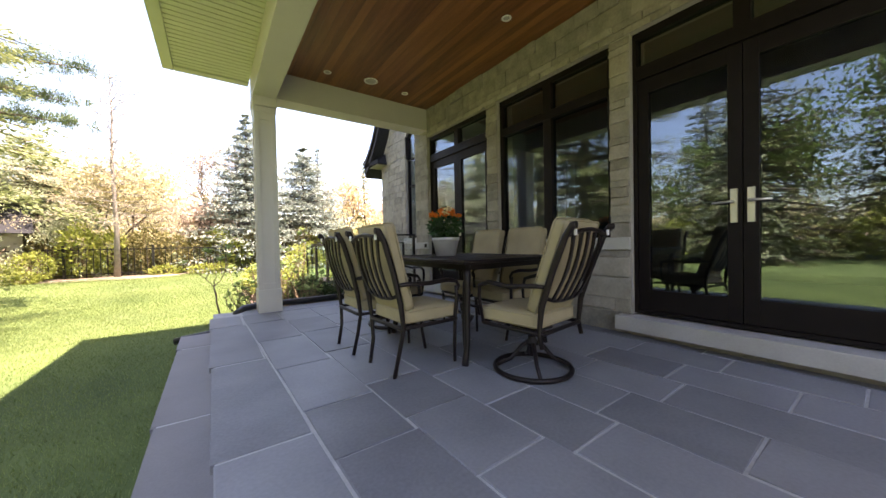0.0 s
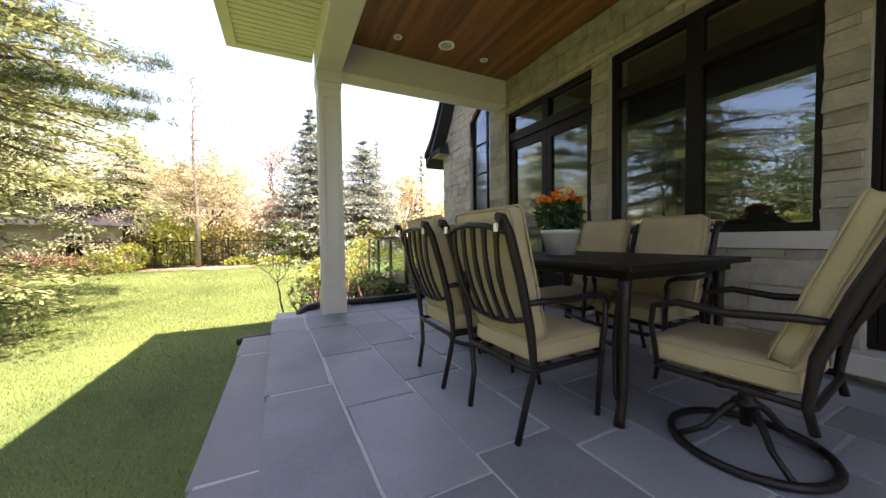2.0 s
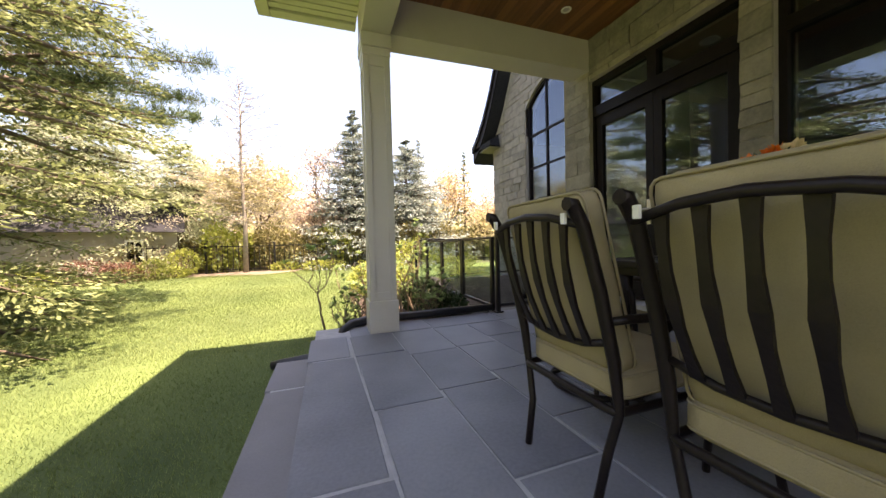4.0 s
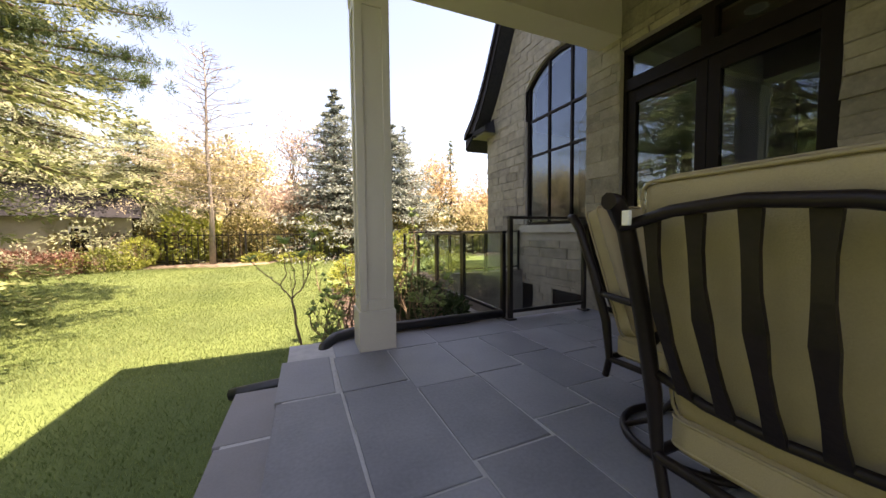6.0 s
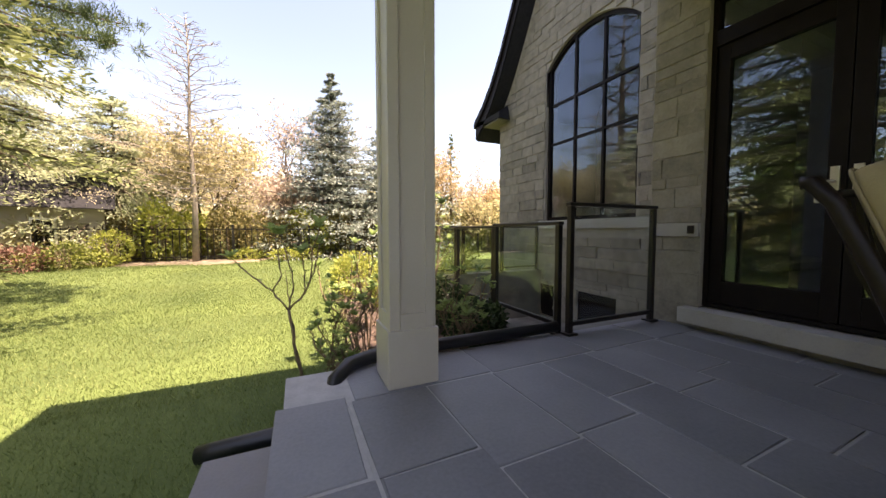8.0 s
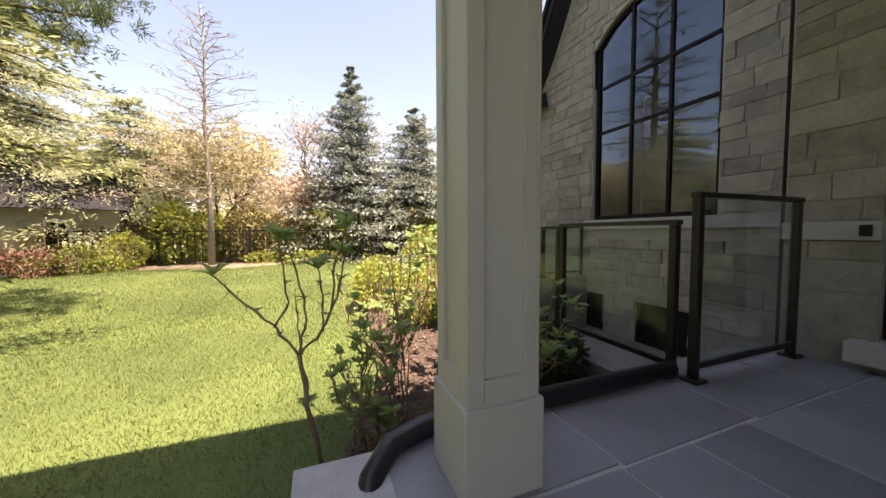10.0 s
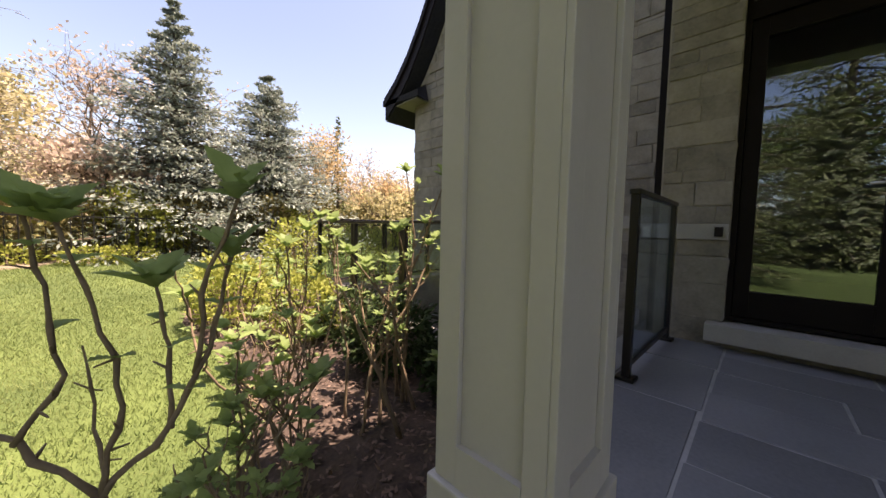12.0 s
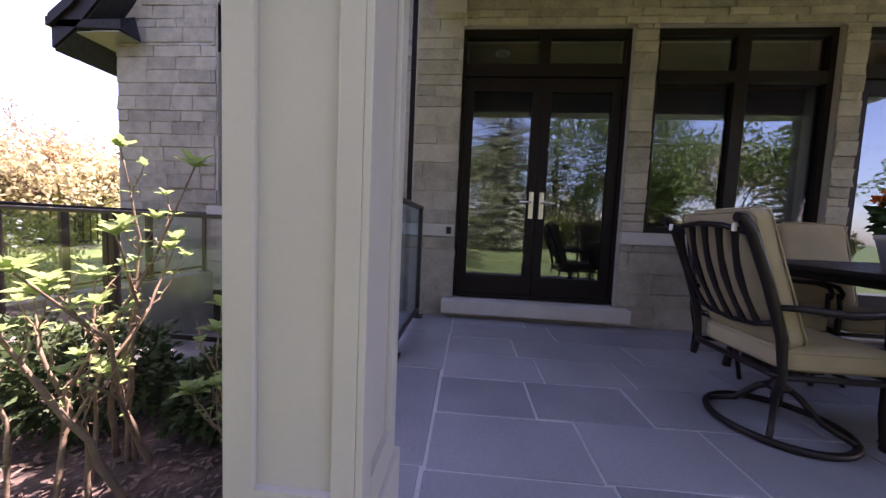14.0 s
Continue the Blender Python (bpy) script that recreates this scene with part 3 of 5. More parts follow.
part("flap", boxes((-0.036, -0.03, -0.055, -0.0305, 0.03, 0.02, 0.003)), WHITE, wb)

# ---- furniture ----
def rounded_slab(bm, x0, y0, z0, x1, y1, z1, r, puff=0.0, n=8):
    """A cushion: a box with rounded edges, puffed up in the middle."""
    sub = bmesh.new()
    box(sub, x0, y0, z0, x1, y1, z1)
    bmesh.ops.subdivide_edges(sub, edges=sub.edges, cuts=n, use_grid_fill=True)
    cx, cy, cz = (x0 + x1) / 2, (y0 + y1) / 2, (z0 + z1) / 2
    hx, hy, hz = (x1 - x0) / 2, (y1 - y0) / 2, (z1 - z0) / 2
    for v in sub.verts:
        p = v.co - Vector((cx, cy, cz))
        inner = Vector((max(-hx + r, min(hx - r, p.x)), max(-hy + r, min(hy - r, p.y)), max(-hz + r, min(hz - r, p.z))))
        d = p - inner
        if d.length > 1e-6:
            p = inner + d.normalized() * min(r, max(abs(d.x), abs(d.y), abs(d.z)))
        dome = (1 - (p.x / hx) ** 2) * (1 - (p.y / hy) ** 2)
        p.z += puff * dome * (1 if p.z > 0 else -0.4)
        v.co = p + Vector((cx, cy, cz))
    for f in sub.faces:
        f.smooth = True
    me = bpy.data.meshes.new("tmp")
    sub.to_mesh(me)
    sub.free()
    bm.from_mesh(me)
    bpy.data.meshes.remove(me)


def loop_pts(x0, y0, x1, y1, z, r=0.04):
    pts = []
    for cx, cy, a0 in ((x1 - r, y1 - r, 0), (x0 + r, y1 - r, 90), (x0 + r, y0 + r, 180), (x1 - r, y0 + r, 270)):
        for k in range(4):
            a = radians(a0 + 30 * k)
            pts.append((cx + r * math.cos(a), cy + r * math.sin(a), z))
    return pts + [pts[0]]


def chair(swivel, at, turn, label, group):
    """A cast dining armchair: it faces +x, its back at -x."""
    c = thing("dining_chair" if not swivel else "swivel_chair", label, "chair", at, turn, group)
    hw = 0.245
    zs = 0.335
    # back posts lean back; the plain chair's run on down as rear legs
    for s in (-1, 1):
        bm = bmesh.new()
        foot = [(-0.262, s * 0.19, 0.0), (-0.225, s * 0.205, 0.18)] if not swivel else [(-0.235, s * hw, 0.25)]
        more = 0.11 if swivel else 0.0
        pts = foot + [(-0.215, s * hw, zs), (-0.235, s * hw, 0.50), (-0.285, s * hw, 0.72), (-0.345, s * hw, 0.92), (-0.385, s * hw, 0.985), (-0.405, s * hw, 0.985)]
        pts = [(x - more * max(0.0, z - 0.5), y, z) for x, y, z in pts]
        tube(bm, pts, [0.015] * (len(pts) - 5) + [0.02, 0.021, 0.021, 0.023, 0.021], 8)
        part("back_post", bm, METAL, c)
    if not swivel:
        for s in (-1, 1):
            bm = bmesh.new()
            tube(bm, [(0.25, s * 0.20, 0.0), (0.235, s * 0.22, 0.15), (0.225, s * hw, zs + 0.03), (0.235, s * (hw + 0.01), 0.5), (0.225, s * (hw + 0.015), 0.585)], [0.013, 0.013, 0.014, 0.013, 0.012], 8)
            part("leg", bm, METAL, c)
    # seat frame
    bm = bmesh.new()
    tube(bm, loop_pts(-0.23, -hw, 0.25, hw, zs, 0.03), 0.014, 6, cap=False)
    for x in (-0.08, 0.08):
        tube(bm, [(x, -hw, zs - 0.005), (x, hw, zs - 0.005)], 0.009, 6)
    part("seat_frame", bm, METAL, c)
    for s in (-1, 1):
        bm = bmesh.new()
        y = s * (hw + 0.015)
        tube(bm, [(-0.262, s * hw, 0.625), (-0.20, y + s * 0.006, 0.632), (-0.02, y + s * 0.008, 0.625), (0.14, y + s * 0.008, 0.635), (0.225, y + s * 0.004, 0.62), (0.25, y, 0.585), (0.24, y, 0.55)] if not swivel else
             [(-0.262, s * hw, 0.625), (-0.20, y + s * 0.02, 0.63), (-0.02, y + s * 0.03, 0.615), (0.14, y + s * 0.03, 0.63), (0.24, y + s * 0.01, 0.60), (0.255, y, 0.52), (0.235, s * hw, zs)], [0.012, 0.015, 0.016, 0.016, 0.014, 0.012, 0.011], 8)
        part("arm", bm, METAL, c)
    # back rails and slats

    def bx(z):
        return -0.235 - (z - 0.5) * (0.37 if swivel else 0.26)
    bm = bmesh.new()
    tube(bm, [(bx(0.93) - 0.012, -hw, 0.925), (bx(0.95) - 0.02, -hw * 0.5, 0.955), (bx(0.96) - 0.022, 0, 0.965), (bx(0.95) - 0.02, hw * 0.5, 0.955), (bx(0.93) - 0.012, hw, 0.925)], 0.013, 8)
    part("top_rail", bm, METAL, c)
    bm = bmesh.new()
    tube(bm, [(bx(0.54), -hw, 0.56), (bx(0.53), -hw * 0.5, 0.525), (bx(0.52), 0, 0.515), (bx(0.53), hw * 0.5, 0.525), (bx(0.54), hw, 0.56)], 0.012, 8)
    part("lower_rail", bm, METAL, c)
    for k in range(5):
        y = (k - 2) * 0.079
        zb, zt = 0.515 + abs(k - 2) * 0.008, 0.955 - abs(k - 2) * 0.008
        bm = bmesh.new()
        rows = []
        for j in range(7):
            t = j / 6
            z = zb + (zt - zb) * t
            x = bx(z) - 0.03 * math.sin(math.pi * t) - 0.008
            w = 0.011 + 0.006 * math.cos(2 * math.pi * t) ** 2
            yy = y * (1 + 0.10 * t)
            rows.append([bm.verts.new(p) for p in ((x - 0.006, yy - w, z), (x - 0.006, yy + w, z), (x + 0.006, yy + w, z), (x + 0.006, yy - w, z))])
        for r0, r1 in zip(rows, rows[1:]):
            for i in range(4):
                bm.faces.new((r0[i], r0[(i + 1) % 4], r1[(i + 1) % 4], r1[i]))
        part("slat", bm, METAL, c)
    # cushions
    bm = bmesh.new()
    rounded_slab(bm, -0.20, -0.232, zs + 0.012, 0.285, 0.232, zs + 0.118, 0.03, 0.014)
    seat = part("seat_cushion", bm, CUSHION, c)
    bm = bmesh.new()
    for z in (zs + 0.034, zs + 0.102):
        tube(bm, loop_pts(-0.198, -0.232, 0.287, 0.232, z, 0.035), 0.0045, 5, cap=False)
    part("piping", bm, PIPING, seat)
    bm = bmesh.new()
    rounded_slab(bm, -0.305, -0.225, -0.04, 0.305, 0.225, 0.05, 0.032, 0.016, 12)
    for v in bm.verts:
        d = max(0.0, 0.02 - 0.9 * min((v.co.x - u) ** 2 + (v.co.y - w) ** 2 for u in (-0.12, 0.10) for w in (-0.11, 0.0, 0.11)))
        if v.co.z > 0:
            v.co.z -= d * 0.7
    tilt = Matrix.Translation((-0.25 if swivel else -0.225, 0, 0.735)) @ Matrix.Rotation(radians(-110 if swivel else -104), 4, "Y") @ Matrix.Rotation(math.pi, 4, "X")
    bm.transform(tilt)
    back = part("back_cushion", bm, CUSHION, c)
    bm = bmesh.new()
    for z in (-0.026, 0.036):
        tube(bm, [tilt @ Vector(p) for p in loop_pts(-0.307, -0.227, 0.307, 0.227, z, 0.035)], 0.0045, 5, cap=False)
    part("piping", bm, PIPING, back)
    for s in (-1, 1):
        bm = bmesh.new()
        box(bm, bx(0.95) - 0.04, s * (hw - 0.034) - 0.008, 0.928, bx(0.95) - 0.028, s * (hw - 0.034) + 0.010, 0.962, 0.003)
        part("tie_strap", bm, WHITE, back, "pale cushion tie strap")
    if swivel:
        bm = bmesh.new()
        lathe(bm, [(0.022, 0.10), (0.022, 0.17), (0.045, 0.18), (0.05, 0.20), (0.028, 0.215), (0.028, 0.25), (0.06, 0.262), (0.065, 0.275), (0.03, 0.29), (0.03, zs - 0.012)])
        part("post", bm, METAL, c)
        part("mechanism", boxes((-0.11, -0.09, zs - 0.04, 0.11, 0.09, zs - 0.015, 0.006)), METAL, c)
        bm = bmesh.new()
        ring = [(0.26 * math.cos(2 * math.pi * k / 32), 0.26 * math.sin(2 * math.pi * k / 32), 0.022) for k in range(33)]
        tube(bm, ring, 0.017, 8, cap=False)
        part("base_ring", bm, METAL, c)
        for k in range(4):
            a = radians(45 + 90 * k)
            u, w = math.cos(a), math.sin(a)
            bm = bmesh.new()
            tube(bm, [(0.02 * u, 0.02 * w, 0.20), (0.07 * u, 0.07 * w, 0.17), (0.15 * u, 0.15 * w, 0.075), (0.25 * u, 0.25 * w, 0.03)], [0.017, 0.015, 0.013, 0.012], 8)
            part("spoke", bm, METAL, c)
    return c


TX0, TX1, TY0, TY1 = 2.38, 3.44, 4.73, 6.10
table = thing("dining_table", "dark brown cast metal rectangular patio table on slate paving", "table", ((TX0 + TX1) / 2, (TY0 + TY1) / 2, 0))
hx, hy = (TX1 - TX0) / 2, (TY1 - TY0) / 2
part("table_rim", boxes((-hx, -hy, 0.745, hx, -hy + 0.09, 0.775, 0.008), (-hx, hy - 0.09, 0.745, hx, hy, 0.775, 0.008), (-hx, -hy + 0.09, 0.745, -hx + 0.09, hy - 0.09, 0.775, 0.008), (hx - 0.09, -hy + 0.09, 0.745, hx, hy - 0.09, 0.775, 0.008)), METAL, table)
bm = bmesh.new()
nx, ny = 9, 13
for i in range(nx):
    for j in range(ny):
        ax, ay = -hx + 0.09 + (2 * hx - 0.18) * i / nx, -hy + 0.09 + (2 * hy - 0.18) * j / ny
        box(bm, ax + 0.006, ay + 0.006, 0.752, ax + (2 * hx - 0.18) / nx - 0.006, ay + (2 * hy - 0.18) / ny - 0.006, 0.77)
box(bm, -hx + 0.09, -hy + 0.09, 0.746, hx - 0.09, hy - 0.09, 0.763)
part("tabletop", bm, METAL, table)
part("apron", boxes((-hx + 0.07, -hy + 0.07, 0.70, hx - 0.07, -hy + 0.09, 0.744), (-hx + 0.07, hy - 0.09, 0.70, hx - 0.07, hy - 0.07, 0.744), (-hx + 0.07, -hy + 0.09, 0.70, -hx + 0.09, hy - 0.09, 0.744), (hx - 0.09, -hy + 0.09, 0.70, hx - 0.07, hy - 0.09, 0.744)), METAL, table)
for sx in (-1, 1):
    for sy in (-1, 1):
        bm = bmesh.new()
        px, py = sx * (hx - 0.11), sy * (hy - 0.11)
        tube(bm, [(px, py, 0.744), (px, py, 0.60), (px + sx * 0.005, py, 0.40), (px + sx * 0.01, py, 0.15), (px + sx * 0.03, py, 0.04), (px + sx * 0.035, py, 0.0)], [0.034, 0.026, 0.023, 0.021, 0.024, 0.027], 10)
        tube(bm, [(px, py + sy * 0.035, 0.744), (px, py - sy * 0.03, 0.60), (px, py - sy * 0.05, 0.40), (px, py - sy * 0.045, 0.15), (px + sx * 0.02, py + sy * 0.01, 0.03)], [0.016, 0.014, 0.013, 0.013, 0.014], 8)
        part("leg", bm, METAL, table)
for sx in (-1, 1):
    bm = bmesh.new()
    tube(bm, [(sx * (hx - 0.11), -hy + 0.12, 0.30), (sx * 0.18, -hy + 0.34, 0.28), (sx * 0.12, 0, 0.28), (sx * 0.18, hy - 0.34, 0.28), (sx * (hx - 0.11), hy - 0.12, 0.30)], 0.014, 8)
    part("stretcher", bm, METAL, table)

G = "chairs round the patio table"
plain = chair(False, (2.195, 5.15, 0), 2, "brown metal dining armchair with tan cushions drawn up to the table", G)
copy_thing(plain, pose(2.15, 5.775, 0, 0, 0, 0))
copy_thing(plain, pose(3.38, 5.28, 0, 0, 0, 180))
copy_thing(plain, pose(3.38, 5.86, 0, 0, 0, 177))
sw = chair(True, (2.785, 4.495, 0), 96, "brown metal swivel armchair with tan cushions at the table end", G)
copy_thing(sw, pose(2.61, 6.32, 0, 0, 0, -89))

# ---- flower pot ----
pot = thing("flower_pot", "pale round pot of orange flowers standing on the patio table", "potted plant", (2.82, 5.56, 0.776))
bm = bmesh.new()
lathe(bm, [(0.095, 0), (0.126, 0.145), (0.134, 0.15), (0.134, 0.175), (0.118, 0.175), (0.112, 0.15)])
part("pot", bm, POT, pot)


def leaf_cloud(n, place, size, rng, droop=0.0):
    """n small leaves (quads bent from two triangles): place gives each centre and an outward way."""
    vs, fs = [], []
    for k in range(n):
        p, out = place(k)
        a = Vector(out) + Vector((rng.uniform(-0.6, 0.6), rng.uniform(-0.6, 0.6), rng.uniform(-0.6, 0.6) - droop))
        a.normalize()
        b = a.cross(Vector((rng.uniform(-1, 1), rng.uniform(-1, 1), rng.uniform(-1, 1)))).normalized()
        s = size * rng.uniform(0.6, 1.3)
        p = Vector(p)
        i = len(vs)
        vs += [p, p + a * s * 0.5 + b * s * 0.28, p + a * s, p + a * s * 0.5 - b * s * 0.28]
        fs.append((i, i + 1, i + 2, i + 3))
    return vs, fs


rng = random.Random(3)
def in_ball(r, c, flat=1.0):
    def f(k):
        while True:
            q = Vector((rng.uniform(-1, 1), rng.uniform(-1, 1), rng.uniform(-1, 1)))
            if 0.3 < q.length < 1:
                return Vector(c) + Vector((q.x * r, q.y * r, q.z * r * flat)), q
    return f
soup("foliage", *leaf_cloud(560, in_ball(0.135, (0, 0, 0.28), 0.9), 0.055, rng), POTLEAF, pot)
def blooms(n, mtl, name):
    vs, fs = [], []
    for k in range(n):
        a, r = rng.uniform(0, 6.28), rng.uniform(0, 0.135)
        c = Vector((r * math.cos(a), r * math.sin(a), 0.43 - r * 0.5 + rng.uniform(-0.03, 0.03)))
        for j in range(14):
            d = Vector((rng.uniform(-1, 1), rng.uniform(-1, 1), rng.uniform(0, 1))).normalized()
            b = d.cross(Vector((rng.uniform(-1, 1), rng.uniform(-1, 1), 0.2))).normalized()
            i = len(vs)
            vs += [c, c + d * 0.022 + b * 0.017, c + d * 0.046, c + d * 0.022 - b * 0.017]
            fs.append((i, i + 1, i + 2, i + 3))
    soup(name, vs, fs, mtl, pot, kind="stuff")
blooms(24, PETAL, "flowers")
blooms(4, CREAM, "pale_flowers")

# ---- glass guard rails ----
def guard(pts_a, pts_b, top, name="glass_panel", legs=True, base=0.0):
    (ax, ay), (bx_, by) = pts_a, pts_b
    L = math.hypot(bx_ - ax, by - ay)
    g = thing("glass_guard", "black metal framed clear glass guard panel", "railing", (ax, ay, base), math.degrees(math.atan2(by - ay, bx_ - ax)), "glass guard panels")
    for x in (0, L):
        post = part("post", boxes((x - 0.022, -0.022, 0.01, x + 0.022, 0.022, top - 0.03, 0.004)), RAIL, g)
        part("foot", boxes((x - 0.05, -0.05, 0.0, x + 0.05, 0.05, 0.018, 0.004)), RAIL, post)
    part("top_rail", boxes((-0.03, -0.028, top - 0.03, L + 0.03, 0.028, top, 0.006)), RAIL, g)
    part("bottom_rail", boxes((0.023, -0.015, 0.07, L - 0.023, 0.015, 0.105, 0.003)), RAIL, g)
    part("glass_panel", boxes((0.024, -0.004, 0.106, L - 0.024, 0.004, top - 0.031)), CLEAR, g)
    return g


guard((3.05, 8.33), (4.06, 8.33), 1.08)
RX = 3.04
for k in range(4):
    guard((RX, 8.45 + 0.95 * k + (0.05 if k else 0)), (RX, 8.45 + 0.95 * (k + 1)), 0.96, base=-0.05 if k else -0.03)
for k in range(3):
    guard((RX + 0.06 + 0.92 * k + 0.03, 12.12), (RX + 0.06 + 0.92 * (k + 1), 12.12), 0.95, base=0.0)

# black drain pipes
bm = bmesh.new()
tube(bm, [(3.0, 8.42, 0.05), (2.2, 8.42, 0.05), (1.8, 8.42, 0.05), (1.45, 8.40, 0.05), (1.30, 8.35, 0.04), (1.21, 8.25, 0.0), (1.17, 8.17, -0.12), (1.16, 8.15, -0.3)], 0.045, 12)
tagged(part("drain_pipe", bm, PIPE), "black plastic drain pipe running round the column base", "pipe")
bm = bmesh.new()
tube(bm, [(1.05, 8.20, -0.21), (0.88, 8.20, -0.22), (0.62, 8.25, -0.255), (0.55, 8.27, -0.27)], 0.045, 12)
tagged(part("drain_pipe", bm, PIPE), "black plastic drain outlet lying beside the lower step", "pipe")

# ---- planting ----
def diamonds(P, A, W):
    """Leaf diamonds: from P along A, half width W."""
    n = len(P)
    V = np.stack([P, P + A * 0.45 + W, P + A, P + A * 0.45 - W], 1).reshape(-1, 3)
    return V, np.arange(4 * n).reshape(n, 4)


def unit(v):
    return v / np.maximum(1e-6, np.linalg.norm(v, axis=1, keepdims=True))


def conifer(at, h, r, mtl, label, seed, whorls=26, per=9, steps=7, tufts=5, size=0.16, low=0.25, droop=0.25, name="spruce_tree", power=1.05, sparse=0.0, skirt=1.0, fan=0.34, wide=0.17):
    g = np.random.default_rng(seed)
    t = thing(name, label, "tree", at)
    bm = bmesh.new()
    tube(bm, [(0, 0, -0.1), (0.01, 0, h * 0.3), (-0.01, 0.01, h * 0.7), (0, 0, h)], [0.022 * h, 0.016 * h, 0.008 * h, 0.006], 8)
    P, A, W = [], [], []
    for k in range(whorls):
        f = k / (whorls - 1)
        z = low + (h * 0.985 - low) * f ** 0.95
        L = (r * (1 - z / h) ** power + 0.015 * r) * (skirt + (1 - skirt) * min(1.0, z / 2.6))
        n = max(4, int(per * (0.45 + 0.55 * (1 - f))))
        a0 = g.uniform(0, 6.28)
        for j in range(n):
            if g.random() < sparse:
                continue
            a = a0 + 2 * math.pi * j / n + g.uniform(-0.25, 0.25)
            Lb = L * g.uniform(0.72, 1.12)
            zz = z + g.uniform(-0.5, 0.5) * h / whorls
            rise = 0.25 * (f - 0.2)
            ca, sa = math.cos(a), math.sin(a)
            m = max(3, int(steps * (0.35 + 0.65 * Lb / r)))
            if Lb > 0.5:
                pts = [(ca * Lb * u, sa * Lb * u, zz + Lb * (rise * u - droop * u * u + 0.12 * u ** 4)) for u in (0, 0.5, 0.95)]
                tube(bm, pts, [0.02 * Lb + 0.004, 0.012 * Lb + 0.003, 0.004], 4, cap=False)
            for s in range(m):
                u = (s + g.uniform(0.3, 1.0)) / m
                c = np.array([ca * Lb * u, sa * Lb * u, zz + Lb * (rise * u - droop * u * u + 0.12 * u ** 4)])
                side = (1 - u * 0.75) * Lb * fan
                q = tufts
                off = g.uniform(-1, 1, (q, 1)) * side * np.array([[-sa, ca, 0]]) + g.normal(0, 0.03 * Lb + 0.01, (q, 3)) * (1, 1, 0.55)
                p = c + off
                out = np.array([[ca, sa, -0.12]]) * 0.8 + off / (side + 1e-3) * 0.6 + g.normal(0, 0.35, (q, 3))
                P.append(p), A.append(unit(out) * size * (1.0 - 0.45 * f) * g.uniform(0.6, 1.3, (q, 1)))
                W.append(unit(np.cross(out, g.normal(0, 0.55, (q, 3)) + (0, 0, 1.2))) * size * wide)
    part("trunk", bm, BARK, t)
    soup("crown", *diamonds(np.concatenate(P), np.concatenate(A), np.concatenate(W)), mtl, t)
    return t


def broadleaf(at, h, r, mtl, label, seed, leaves=2500, size=0.09, name="tree", trunk=0.07, base=0.3, levels=3, spread=0.55, upright=0.5):
    """A trunk that forks into limbs and twigs, with leaves about the twigs."""
    g = np.random.default_rng(seed)
    t = thing(name, label, "tree", at)
    bm = bmesh.new()
    tips = []

    def grow(p, d, L, rad, level):
        d = Vector(d).normalized()
        mid = p + d * L * 0.5 + Vector(g.normal(0, 0.05 * L, 3))
        end = p + d * L + Vector(g.normal(0, 0.07 * L, 3))
        tube(bm, [p, mid, end], [rad, rad * 0.75, rad * 0.5], 5 if level < levels else 3, cap=False)
        if level >= 1:
            tips.extend([mid, end])
        if level == levels:
            return
        for k in range(4 if level < 2 else 3):
            a = g.uniform(0, 6.28)
            side = d.orthogonal().normalized()
            side = Matrix.Rotation(a, 3, d) @ side
            grow(p.lerp(end, g.uniform(0.45, 1.0)), d * upright + side * spread * g.uniform(0.6, 1.3) + Vector((0, 0, 0.12)), L * g.uniform(0.55, 0.8), rad * 0.55, level + 1)
    L0 = h * base
    tube(bm, [(0, 0, -0.1), (0.02, 0, L0)], [trunk, trunk * 0.8], 8, cap=False)
    for k in range(5):
        a = 2 * math.pi * k / 5 + g.uniform(-0.4, 0.4)
        grow(Vector((0.02, 0, L0 * g.uniform(0.7, 1.0))), (math.cos(a) * r / h * 1.6, math.sin(a) * r / h * 1.6, 1), h * 0.38, trunk * 0.6, 0 if levels > 2 else 1)
    part("trunk", bm, BARK, t)
    T = np.array([tuple(v) for v in tips])
    c = T[g.integers(0, len(T), leaves)] + g.normal(0, 1, (leaves, 3)) * (0.10 * r, 0.10 * r, 0.08 * r)
    c[:, 2] = np.clip(c[:, 2], 0.1, None)
    out = unit(g.normal(0, 1, (leaves, 3)))
    soup("crown", *diamonds(c, out * size * g.uniform(0.6, 1.4, (leaves, 1)), unit(np.cross(out, g.normal(0, 1, (leaves, 3)))) * size * 0.34), mtl, t)
    return t


